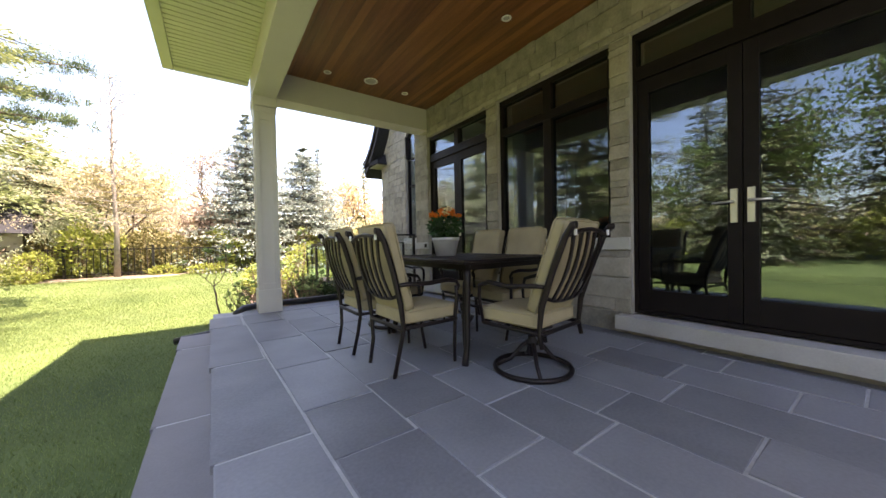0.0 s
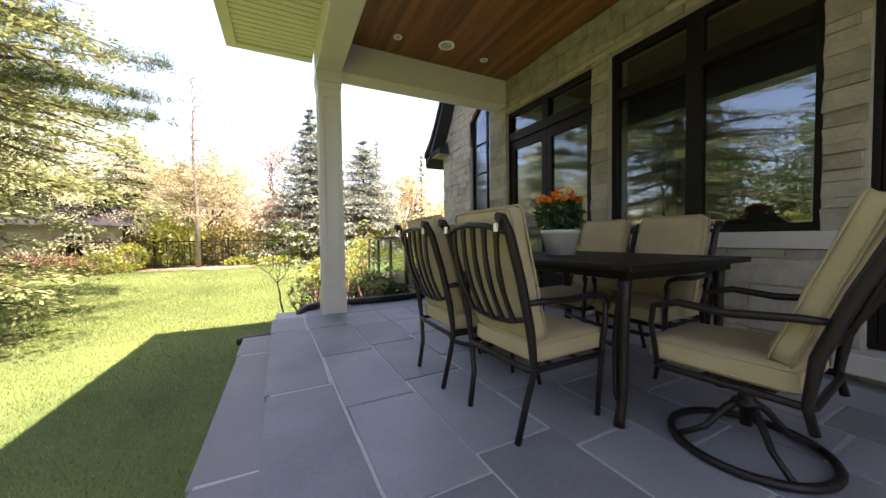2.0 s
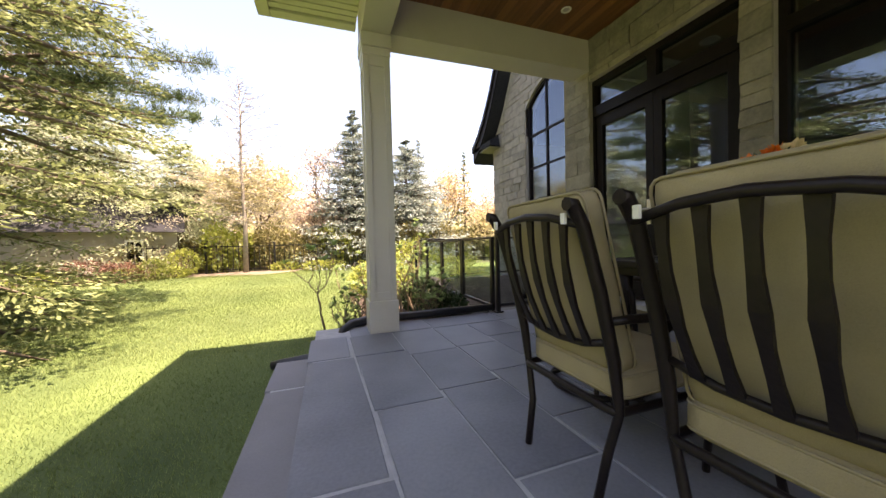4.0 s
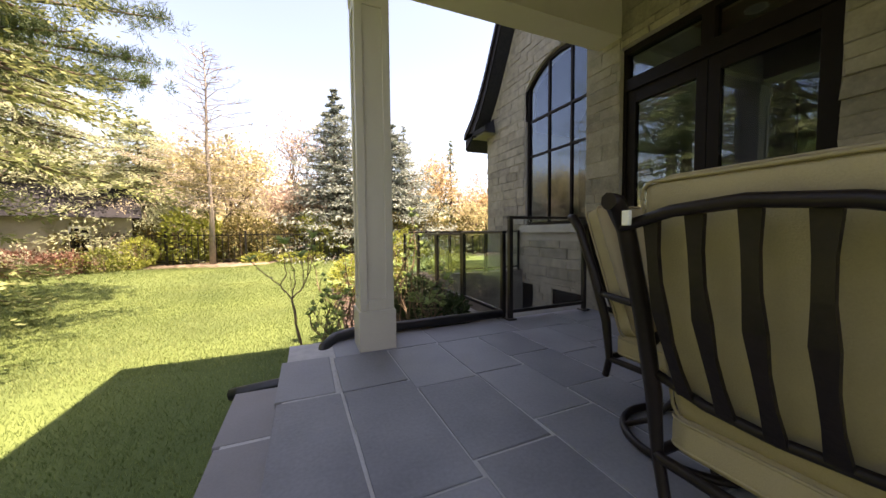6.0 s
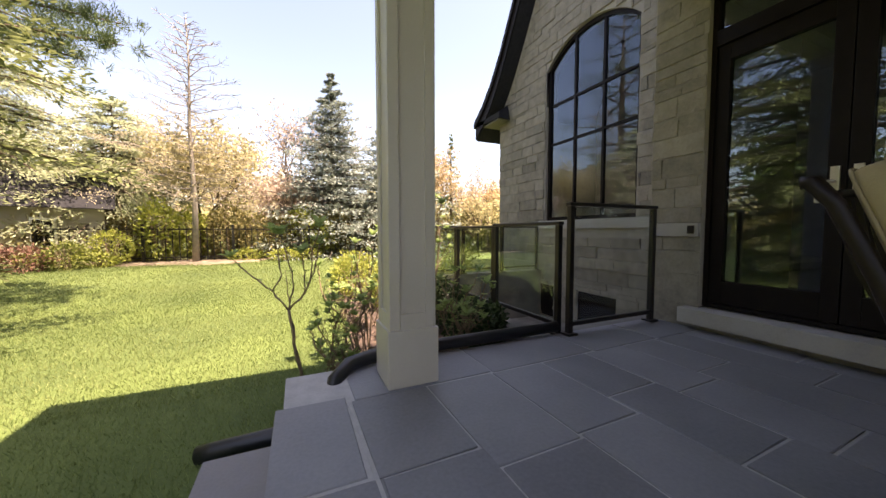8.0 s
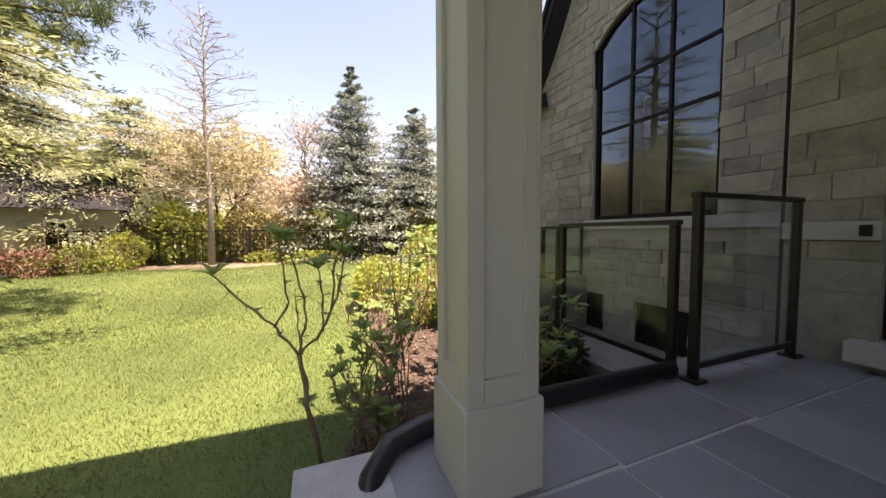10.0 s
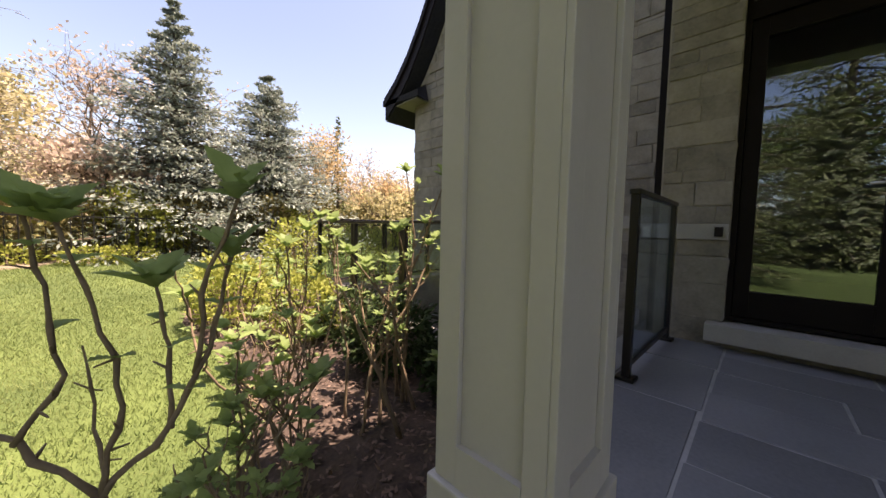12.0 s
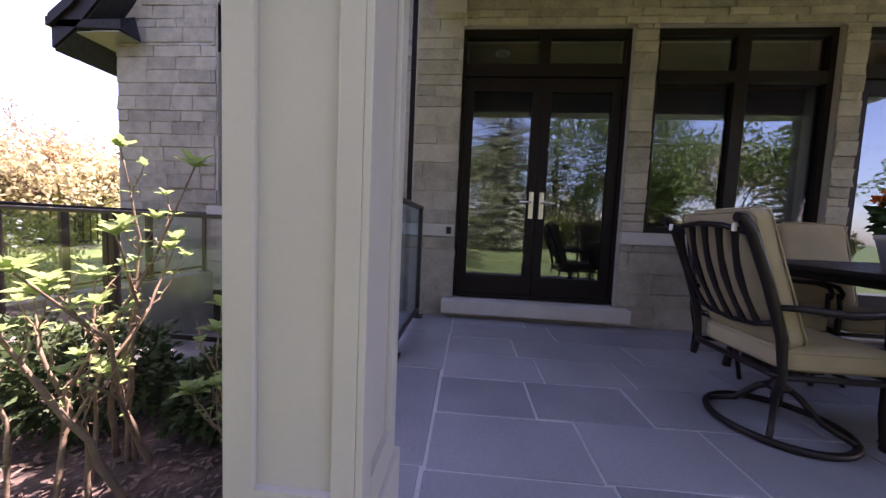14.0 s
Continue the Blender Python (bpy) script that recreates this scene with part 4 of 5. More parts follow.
def bush(at, rx, ry, h, mtl, label, seed, leaves=1500, size=0.05, stems=14, name="shrub"):
    g = np.random.default_rng(seed)
    t = thing(name, label, "shrub", at)
    bm = bmesh.new()
    for k in range(stems):
        a, q = g.uniform(0, 6.28), g.uniform(0.3, 0.95)
        tube(bm, [(0.05 * math.cos(a), 0.05 * math.sin(a), -0.05), (rx * q * 0.5 * math.cos(a), ry * q * 0.5 * math.sin(a), h * 0.5), (rx * q * math.cos(a), ry * q * math.sin(a), h * g.uniform(0.75, 1.05))], [0.009, 0.006, 0.003], 4, cap=False)
    part("stem_cluster", bm, TWIG, t, kind="stuff")
    d = unit(g.normal(0, 1, (leaves, 3)))
    lump = 1 + 0.16 * np.sin(d[:, :1] * 6 + seed) * np.cos(d[:, 1:2] * 7) + g.normal(0, 0.06, (leaves, 1))
    rad = g.uniform(0.45, 1.0, (leaves, 1)) ** 0.45 * lump
    P = d * rad * (rx, ry, h * 0.55) + (0, 0, h * 0.52)
    P[:, 2] = np.maximum(P[:, 2], 0.01)
    out = unit(d + g.normal(0, 0.7, (leaves, 3)))
    soup("leaves", *diamonds(P, out * size * g.uniform(0.6, 1.4, (leaves, 1)), unit(np.cross(out, g.normal(0, 1, (leaves, 3)))) * size * 0.3), mtl, t)
    return t


def on_ground(x, y, dz=0.0):
    return (x, y, ground_z(x, y) + dz)


# the large spruce at the lawn's edge
conifer(on_ground(-3.95, 10.0), 10.5, 3.45, SPRUCE_G, "large green spruce with drooping branches beside the lawn", 5, whorls=21, per=12, steps=20, tufts=40, size=0.10, low=0.2, droop=0.30, power=0.30, skirt=0.80, fan=0.24)
# a tall pine whose boughs hang in high up
conifer(on_ground(-5.4, 13.2), 11, 5.2, SPRUCE_G, "tall soft-needled pine with wide hanging boughs", 7, whorls=9, per=9, steps=16, tufts=30, wide=0.10, size=0.13, low=5.0, droop=0.16, name="pine_tree", power=0.6)
g = np.random.default_rng(88)
pine = [o for o in bpy.data.objects if o.name.startswith("pine_tree")][-1]
root = Vector(pine.matrix_basis.translation)
for tip, z0, wide in (((-1.0, 12.1, 3.30), 3.5, 0.34), ((-1.55, 11.2, 3.5), 3.7, 0.34), ((-1.3, 12.9, 3.95), 4.0, 0.38), ((-0.95, 12.4, 4.5), 4.4, 0.4), ((-2.1, 11.4, 4.5), 4.6, 0.4), ((-2.0, 13.6, 3.6), 3.8, 0.35), ((-2.6, 10.9, 5.2), 5.2, 0.4)):
    a, e = Vector((0, 0, z0)), Vector(tip) - root
    bm = bmesh.new()
    tube(bm, [a, a.lerp(e, 0.5) + Vector((0, 0, 0.18)), e], [0.06, 0.035, 0.008], 5)
    bough = part("bough", bm, BARK, pine)
    n = 150
    u = g.uniform(0.25, 1.0, (n, 1)) ** 0.8
    c = np.array(a) * (1 - u) + np.array(e) * u + np.array((0, 0, 0.72)) * u * (1 - u)
    c = c + g.normal(0, 1, (n, 3)) * (wide, wide, 0.09) * (1.15 - 0.75 * u)
    k = 26
    C = np.repeat(c, k, 0) + g.normal(0, 0.035, (n * k, 3))
    D = unit(g.normal(0, 1, (n * k, 3)) + (0.3, -0.3, 0.25))
    soup("needles", *diamonds(C, D * g.uniform(0.08, 0.15, (n * k, 1)), unit(np.cross(D, g.normal(0, 0.6, (n * k, 3)) + (0, 0, 1))) * 0.006), PINE_D, bough, kind="stuff")
# weeping pale pines by the shed
conifer(on_ground(-6.5, 19.0), 6.4, 3.9, PINE, "broad pale green weeping pine by the fence", 8, whorls=15, per=14, steps=14, tufts=38, wide=0.12, size=0.15, low=1.7, droop=0.45, name="pine_tree", power=0.45)
conifer(on_ground(-3.7, 18.8), 4.6, 2.8, PINE, "broad pale green weeping pine by the fence", 9, whorls=13, per=13, steps=13, tufts=36, wide=0.12, size=0.14, low=0.9, droop=0.45, name="pine_tree", power=0.45)
# tall trees on the far side of the lawn, mirrored in the doors and windows
conifer(on_ground(-9.0, 6.2), 9.5, 3.2, SPRUCE_G, "tall green spruce across the side lawn facing the doors", 15, whorls=20, per=11, steps=10, tufts=14, size=0.18, low=0.6, droop=0.25, power=0.6)
broadleaf(on_ground(-8.6, 1.2), 8.0, 3.0, LEAFGREEN, "tall leafy green tree across the side lawn facing the doors", 71, leaves=7000, size=0.14, name="garden_tree")
conifer(on_ground(-9.6, 22.4), 16.5, 4.8, PINE_D, "tall dark pine standing behind the garden shed", 16, whorls=13, per=8, steps=11, tufts=16, size=0.26, low=3.6, droop=0.18, name="pine_tree", power=0.35, wide=0.10)
conifer(on_ground(-11.4, 17.6), 15.5, 4.4, PINE_D, "tall dark pine standing beyond the garden shed", 17, whorls=13, per=8, steps=10, tufts=14, wide=0.10, sparse=0.15, size=0.26, low=4.0, droop=0.2, name="pine_tree", power=0.7)
# blue spruces at the back
conifer(on_ground(2.2, 18.5), 6.15, 2.75, SPRUCE, "tall blue spruce at the end of the lawn", 11, power=0.95, fan=0.40, whorls=23, per=14, steps=12, tufts=22, wide=0.16, size=0.15, low=0.35, droop=0.16)
conifer(on_ground(4.45, 18.9), 5.25, 3.3, SPRUCE, "broad blue spruce at the end of the lawn", 12, power=0.85, fan=0.40, whorls=20, per=15, steps=13, tufts=22, wide=0.16, size=0.16, low=0.3, droop=0.16)
conifer(on_ground(6.1, 22.8), 6.6, 1.6, SPRUCE, "tall blue spruce behind the fence", 13, whorls=24, per=10, steps=8, tufts=6, size=0.2, low=0.5, droop=0.16)
conifer(on_ground(9.4, 24.0), 6.4, 1.3, SPRUCE_G, "narrow dark spruce behind the fence", 14, whorls=22, per=9, steps=6, tufts=5, size=0.22, low=0.5)
# broadleaved trees in spring leaf
for n, (x, y, h, r, m, lab, lv) in enumerate((
        (-1.9, 19.6, 4.0, 1.9, SPRING, "round tree in yellow-green spring leaf", 6500),
        (0.9, 19.4, 2.8, 1.9, BLOSSOM, "low spreading tree in pale pink bud", 3800),
        (-4.2, 21.5, 4.0, 2.2, SPRING, "round tree in yellow-green spring leaf", 5500),
        (1.2, 23.5, 6.6, 1.7, BLOSSOM, "tall slender tree in pale pink bud", 1700),
        (7.6, 22.6, 5.0, 1.5, AMBER, "tree in fresh amber leaf", 3200),
        (9.8, 19.5, 3.3, 1.9, AMBER, "low tree in fresh amber leaf", 2600),
        (8.2, 17.4, 2.4, 1.3, SPRING, "low tree in yellow-green spring leaf", 2200),
        (-9.5, 20.5, 5.0, 2.6, SPRING, "round tree in yellow-green spring leaf", 5000),
        (11.5, 24.0, 4.6, 2.2, BLOSSOM, "tree in pale pink bud", 2500),
        (-1.2, 25.0, 4.0, 2.4, BLOSSOM, "tree in pale pink bud", 2600),
        (-6.5, 26.0, 5.2, 2.6, BLOSSOM, "tree in pale pink bud", 1500),
)):
    broadleaf(on_ground(x, y), h, r, m, lab + " behind the fence", 30 + n, leaves=lv, size=0.12, name="garden_tree")

# the bare larch-like tree on the lawn's edge
g = np.random.default_rng(77)
larch = thing("bare_tree", "tall bare tree with level twiggy branches before the hedge", "tree", on_ground(-1.42, 16.8))
bm = bmesh.new()
tube(bm, [(0, 0, -0.1), (0.03, 0, 1.5), (-0.02, 0, 3.5), (0.02, 0, 5.0), (0, 0, 6.3)], [0.085, 0.062, 0.042, 0.022, 0.005], 9)
part("trunk", bm, LIGHTBARK, larch)
bm = bmesh.new()
buds = []
for k in range(96):
    f = k / 95
    z = 1.55 + 4.5 * f
    a = k * 2.4 + g.uniform(-0.3, 0.3)
    L = (1.75 * (1 - f) ** 0.45 + 0.10 + 0.55 * max(0.0, 0.4 - f) / 0.4) * g.uniform(0.6, 1.15)
    ca, sa = math.cos(a), math.sin(a)
    lift = 0.05 + 0.62 * f
    bp = lambda u: Vector((ca * L * u, sa * L * u, z + L * (lift * u - 0.12 * u * u + 0.05 * math.sin(9 * u + k))))
    tube(bm, [bp(0), bp(0.35), bp(0.7), bp(1)], [0.013, 0.009, 0.006, 0.002], 4, cap=False)
    for j in range(int(5 + 7 * (1 - f))):
        u = g.uniform(0.2, 0.98)
        s = g.choice((-1, 1))
        l2 = L * 0.36 * (1.1 - u) + 0.10
        d = Vector((ca * 0.6 - s * sa, sa * 0.6 + s * ca, g.uniform(-0.1, 0.45))).normalized()
        e = bp(u) + d * l2
        tube(bm, [bp(u), bp(u) + d * l2 * 0.5 + Vector((0, 0, g.uniform(-0.02, 0.03))), e], [0.007, 0.005, 0.002], 3, cap=False)
        buds += [bp(u) + d * l2 * v for v in (0.3, 0.6, 0.9, 1.0)]
part("branchwork", bm, LIGHTBARK, larch, kind="stuff")
B = np.array([tuple(v) for v in buds if v.z < 3.6])
B = np.repeat(B, 3, 0) + g.normal(0, 0.05, (3 * len(B), 3))
o = unit(g.normal(0, 1, B.shape))
soup("leaf_haze", *diamonds(B, o * 0.06, unit(np.cross(o, g.normal(0, 1, B.shape))) * 0.012), HAZE, larch, kind="stuff")

# hedge of mixed shrubs along the fence
for n in range(34):
    x = -10.5 + 0.58 * n + 0.1 * math.sin(n * 5.1)
    y = 17.6 + 0.35 * math.sin(n * 1.7) + (0.3 if x > 4 else 0)
    m, lab = ((HEDGE, "dense dark hedge shrub"), (HEDGE, "dense dark hedge shrub"), (SHRUB, "yellow-green hedge shrub"), (HEDGE, "brownish twiggy hedge shrub"))[(n * 7 + n // 3) % 4]
    bush(on_ground(x, y), 0.48, 0.42, 1.35 + 0.22 * math.sin(n * 2.3), m, lab + " along the garden fence", 100 + n, leaves=1300, size=0.10, stems=16, name="hedge_shrub")
# low ground cover at the hedge's foot
for n, (x, y) in enumerate(((0.7, 16.6), (1.2, 16.7), (-0.3, 16.9), (-3.2, 16.4), (-4.3, 16.3), (-5.4, 15.9))):
    bush(on_ground(x, y), 0.42, 0.3, 0.30, SHRUB, "low yellow-green ground cover before the hedge", 150 + n, leaves=500, size=0.07, stems=8)
for n, (x, y, m, r, h) in enumerate(((-3.55, 16.1, YEWGREEN, 0.42, 0.55), (-4.15, 15.9, BARBERRY, 0.5, 0.5), (-4.9, 15.9, BARBERRY, 0.55, 0.55), (-5.8, 15.4, SHRUB, 0.5, 0.4), (-3.05, 16.7, SHRUB, 0.42, 0.8), (-8.4, 14.0, HEDGE, 0.7, 0.9))):
    bush(on_ground(x, y), r, r * 0.8, h, m, "rounded border shrub near the garden shed", 160 + n, leaves=1200, size=0.06)

# bare soil border at the hedge's foot
bm = bmesh.new()
rows = []
for i in range(60):
    x = -9.5 + 11.5 * i / 59
    front = 16.35 + 0.18 * math.sin(x * 1.3) + 0.10 * math.sin(x * 3.1 + 1) + (0.7 if x > 0.2 else 0) - max(0.0, -5.0 - x) * 0.35
    rows.append([bm.verts.new((x, front + (17.5 - front) * j / 4, ground_z(x, front + (17.5 - front) * j / 4) + (0.0 if j == 0 else 0.035))) for j in range(5)])
for p, q in zip(rows, rows[1:]):
    for j in range(4):
        bm.faces.new((p[j], q[j], q[j + 1], p[j + 1])).smooth = True
structure("border_bed", bm, SOIL, "bare brown soil border at the hedge's foot", "planting bed")

# black iron fence
def fence_run(x0, x1, y):
    f = thing("iron_fence", "black iron garden fence panel before the hedge", "fence", (x0, y, ground_z(x0, y)), 0, "iron fence panels")
    L = x1 - x0
    for x in (0,):
        part("post", boxes((x - 0.03, -0.03, 0, x + 0.03, 0.03, 1.0)), RAIL, f)
    for z in (0.12, 0.86):
        part("rail", boxes((0.03, -0.012, z, L - 0.03, 0.012, z + 0.03)), RAIL, f)
    first = None
    for k in range(1, int(L / 0.15)):
        if first is None:
            first = part("picket", boxes((-0.009, -0.009, 0.05, 0.009, 0.009, 0.95)), RAIL, f)
            first.matrix_basis = pose(0.15, 0, 0)
        else:
            o = first.copy()
            scene.collection.objects.link(o)
            o.matrix_basis = pose(0.15 * k, 0, 0)


for k in range(2, 9):
    fence_run(-8.4 + 1.95 * k, -8.4 + 1.95 * (k + 1), 17.0)

# garden shed with a white window
shed = thing("garden_shed", "beige sided garden shed with a white window among shrubs", "shed", (-5.15, 16.9, -0.28), 20)
part("wall", boxes((-1.8, -0.1, 0, 1.8, 1.8, 1.75)), SIDING, shed)
for k in range(8):
    part("board", boxes((-1.8, -0.115, 0.2 * k + 0.02, 1.8, -0.102, 0.2 * k + 0.21)), SIDING, shed)
bm = bmesh.new()
vs = [bm.verts.new(p) for p in ((-2.0, -0.35, 1.7), (2.0, -0.35, 1.7), (2.0, 0.85, 2.6), (-2.0, 0.85, 2.6), (-2.0, 2.05, 1.7), (2.0, 2.05, 1.7))]
for f in ((0, 1, 2, 3), (3, 2, 5, 4), (0, 3, 4), (1, 5, 2), (0, 4, 5, 1)):
    bm.faces.new([vs[i] for i in f])
part("roof", bm, ROOFING, shed)
w = part("window", boxes((0.60, -0.15, 0.76, 0.64, -0.118, 1.46), (0.96, -0.15, 0.76, 1.0, -0.118, 1.46), (0.64, -0.15, 0.76, 0.96, -0.118, 0.81), (0.64, -0.15, 1.41, 0.96, -0.118, 1.46), (0.79, -0.15, 0.81, 0.81, -0.118, 1.41),
    (0.64, -0.149, 1.23, 0.79, -0.119, 1.25), (0.81, -0.149, 1.23, 0.96, -0.119, 1.25)), WHITE, shed)
part("pane", boxes((0.64, -0.126, 0.81, 0.96, -0.121, 1.41)), FRAME, w)

# trees west and south, which the windows mirror
for n, (x, y, h, r, m) in enumerate(((-12.5, 3.0, 9.0, 2.6, SPRUCE_G), (-13.5, -3.5, 10.0, 2.8, SPRUCE_G), (-15.0, 9.5, 9.5, 2.7, SPRUCE), (-11.5, -9.0, 8.5, 2.6, SPRUCE_G), (-8.0, 6.6, 5.5, 1.7, PINE), (-17.0, 15.0, 9.0, 3.0, SPRUCE_G))):
    conifer(on_ground(x, y), h, r, m, "tall spruce on the far side of the lawn", 200 + n, whorls=22, per=11, steps=10, tufts=9, size=0.24, low=0.5, droop=0.25, power=0.8)
for n, (x, y, h, r, m) in enumerate(((-10.0, 0.0, 5.0, 2.3, LEAFGREEN), (-13.0, 6.5, 6.5, 2.6, LEAFGREEN), (-10.5, -5.5, 6.5, 2.5, LEAFGREEN), (-16, -8, 7, 3, SPRING), (-6.0, -12.0, 6.0, 2.8, LEAFGREEN), (1.0, -14.0, 6.0, 2.8, LEAFGREEN), (-12.0, 12.5, 5.5, 2.6, LEAFGREEN))):
    broadleaf(on_ground(x, y), h, r, m, "broad leafy green tree on the far side of the lawn", 230 + n, leaves=4200, size=0.2, name="garden_tree")
for n in range(14):
    bush(on_ground(-10.5 - 0.8 * math.sin(n), -10 + 1.9 * n), 1.1, 1.1, 1.5, (HEDGE, SHRUB, HEDGE)[n % 3], "hedge shrub on the far side of the lawn", 260 + n, leaves=900, size=0.2, stems=8, name="hedge_shrub")

# far woods
g = np.random.default_rng(9)
P = []
for k in range(150):
    a = radians(g.uniform(-115, 68))
    d = g.uniform(32, 55)
    c = np.array([d * math.sin(a), d * math.cos(a), 0.0])
    if c[0] > 3 and c[1] < 26:
        continue
    hh = g.uniform(2.5, 6.0)
    q = unit(g.normal(0, 1, (230, 3))) * g.uniform(0.5, 1, (230, 1)) * (2.2, 2.2, hh * 0.5)
    P.append(c + q + (0, 0, hh * 0.5))
P = np.concatenate(P)
o = unit(g.normal(0, 1, P.shape))
tagged(soup("far_woods", *diamonds(P, o * 0.6, unit(np.cross(o, g.normal(0, 1, P.shape))) * 0.2), SPRING, kind="stuff"), "far woods in spring leaf beyond the garden", "trees")

# ---- planting bed beside the patio ----
def bed_edge(y):
    return 1.52 + 0.07 * math.sin(y * 1.9) + (0.30 * (y - 12.0) if y > 12 else 0) - max(0, 9.6 - y) * 0.42


bm = bmesh.new()
rows = []
for i in range(26):
    y = 8.10 + (13.3 - 8.10) * i / 25
    x0, x1 = bed_edge(y), (2.92 if y > 8.45 else 2.92)
    rows.append([bm.verts.new((x0 + (x1 - x0) * j / 10, y, ground_z((x0 + x1) / 2, y) + (0.0 if j in (0,) else 0.035 + 0.015 * math.sin(i * 2.1 + j * 1.3)))) for j in range(11)])
for r0, r1 in zip(rows, rows[1:]):
    for j in range(10):
        bm.faces.new((r0[j], r0[j + 1], r1[j + 1], r1[j])).smooth = True
structure("planting_bed", bm, MULCH, "bark mulch planting bed beside the porch column", "planting bed")
g = np.random.default_rng(21)
n = 5200
yy = g.uniform(8.45, 13.2, n)
xx = np.array([g.uniform(bed_edge(y) - 0.02, 2.9) for y in yy])
zz = np.array([ground_z(x, y) for x, y in zip(xx, yy)]) + 0.05
P = np.stack([xx, yy, zz], 1)
A = unit(g.normal(0, 1, (n, 3)) * (1, 1, 0.25)) * g.uniform(0.02, 0.06, (n, 1))
tagged(soup("bark_chips", *diamonds(P, A, unit(np.cross(A, g.normal(0, 0.3, (n, 3)) + (0, 0, 1))) * 0.009), CHIP, kind="stuff"), "loose bark chips over the planting bed", "bark chips")

for n, (x, y, rx, h, m, lab, lf, sz) in enumerate((
        (1.85, 11.7, 0.38, 0.62, SHRUB, "small golden-green leafy shrub in the bark bed", 1500, 0.055),
        (2.25, 10.9, 0.36, 0.60, SHRUB, "small golden-green leafy shrub in the bark bed", 1500, 0.055),
        (2.0, 12.5, 0.4, 0.6, SHRUB, "small golden-green leafy shrub in the bark bed", 1300, 0.055),
        (2.55, 9.9, 0.36, 0.52, YEW, "low dark green yew beside the glass guard", 2600, 0.05),
        (2.65, 9.15, 0.30, 0.42, YEW, "low dark green yew beside the glass guard", 2300, 0.05),
        (2.6, 10.6, 0.32, 0.46, YEW, "low dark green yew beside the glass guard", 1800, 0.05),
        (4.4, 13.4, 0.6, 0.9, SHRUB, "leafy shrub beyond the stair well", 1500, 0.07),
        (3.3, 13.6, 0.6, 1.0, SHRUB, "leafy shrub beyond the stair well", 1500, 0.07))):
    bush(on_ground(x, y), rx, rx, h, m, lab, 300 + n, leaves=lf, size=sz)


def lobed_leaf(L, mtl_mesh={}):
    """One oak-like leaf lying along +x, cupped, about L long."""
    out = ((0, 0.0), (0.12, 0.10), (0.22, 0.30), (0.36, 0.20), (0.46, 0.38), (0.60, 0.20), (0.74, 0.24), (1.0, 0.0))
    bm = bmesh.new()
    mid = [bm.verts.new((u * L, 0, -0.03 * L - 0.22 * L * u * u)) for u, _ in out]
    for s in (1, -1):
        edge = [mid[0]] + [bm.verts.new((u * L, s * w * L, 0.10 * L * abs(w) * 3 - 0.22 * L * u * u)) for u, w in out[1:-1]] + [mid[-1]]
        for k in range(len(out) - 1):
            loop = [mid[k], mid[k + 1], edge[k + 1], edge[k]]
            loop = [v for i, v in enumerate(loop) if v not in loop[:i]]
            if len(loop) > 2:
                bm.faces.new(loop if s == 1 else loop[::-1]).smooth = True
    me = bpy.data.meshes.new("leaf")
    bm.to_mesh(me)
    bm.free()
    me.materials.append(OAKLEAF)
    return me


LEAF = lobed_leaf(1.0)
RIGHT = Vector((0.935, -0.354, 0))


def hydrangea(at, canes, seed, label):
    """Upright twiggy canes; each ends in a rosette of fresh lobed leaves."""
    t = thing("hydrangea", label, "shrub", at)
    base = Vector(at)
    g = np.random.default_rng(seed)
    for pts, r0, r1, leaf in canes:
        bm = bmesh.new()
        pts = [Vector(p) - base for p in pts]
        fine = []
        for a, b in zip(pts, pts[1:]):
            for u in (0, 0.25, 0.5, 0.75):
                fine.append(a.lerp(b, u) + (Vector(g.normal(0, 0.0035, 3)) if fine else Vector()))
        fine.append(pts[-1])
        n = len(fine)
        rad = [(r0 + (r1 - r0) * i / (n - 1)) * (1.25 if i % 3 == 0 else 0.95) for i in range(n)]
        tube(bm, fine, rad, 6)
        for k in range(max(2, n // 3)):
            i = int(g.integers(1, n - 1))
            d = Vector(g.normal(0, 1, 3)).normalized()
            tube(bm, [fine[i], fine[i] + d * 0.03], [rad[i] * 0.6, 0.0015], 4)
        cane = part("cane", bm, TWIG, t)
        if leaf:
            top = fine[-1]
            way = (fine[-1] - fine[-3]).normalized()
            m = int(g.integers(6, 10))
            for k in range(m):
                a = 6.283 * k / m + g.uniform(-0.3, 0.3)
                lift = g.uniform(0.3, 1.1) if k % 2 else g.uniform(1.0, 2.4)
                s = leaf * g.uniform(0.55, 1.1)
                o = new("leaf", LEAF)
                o.parent = cane
                d = Vector((math.cos(a), math.sin(a), lift)).normalized()
                q = d.to_track_quat("X", "Z")
                o.matrix_basis = Matrix.LocRotScale(top, q, (s, s * g.uniform(0.8, 1.1), s))
            for low in ((n - 3, n // 2) if n > 8 else (n - 2,)):
                for k in range(2):
                    a = g.uniform(0, 6.28)
                    s = leaf * 0.45
                    o = new("leaf", LEAF)
                    o.parent = cane
                    d = Vector((math.cos(a), math.sin(a), 0.5)).normalized()
                    o.matrix_basis = Matrix.LocRotScale(fine[low], d.to_track_quat("X", "Z"), (s, s, s))
    return t


def spot(px, dz, depth=0.0, o=Vector((0.97, 8.60, 0.35))):
    return o + RIGHT * px + Vector((0.354, 0.935, 0)) * depth + Vector((0, 0, dz))


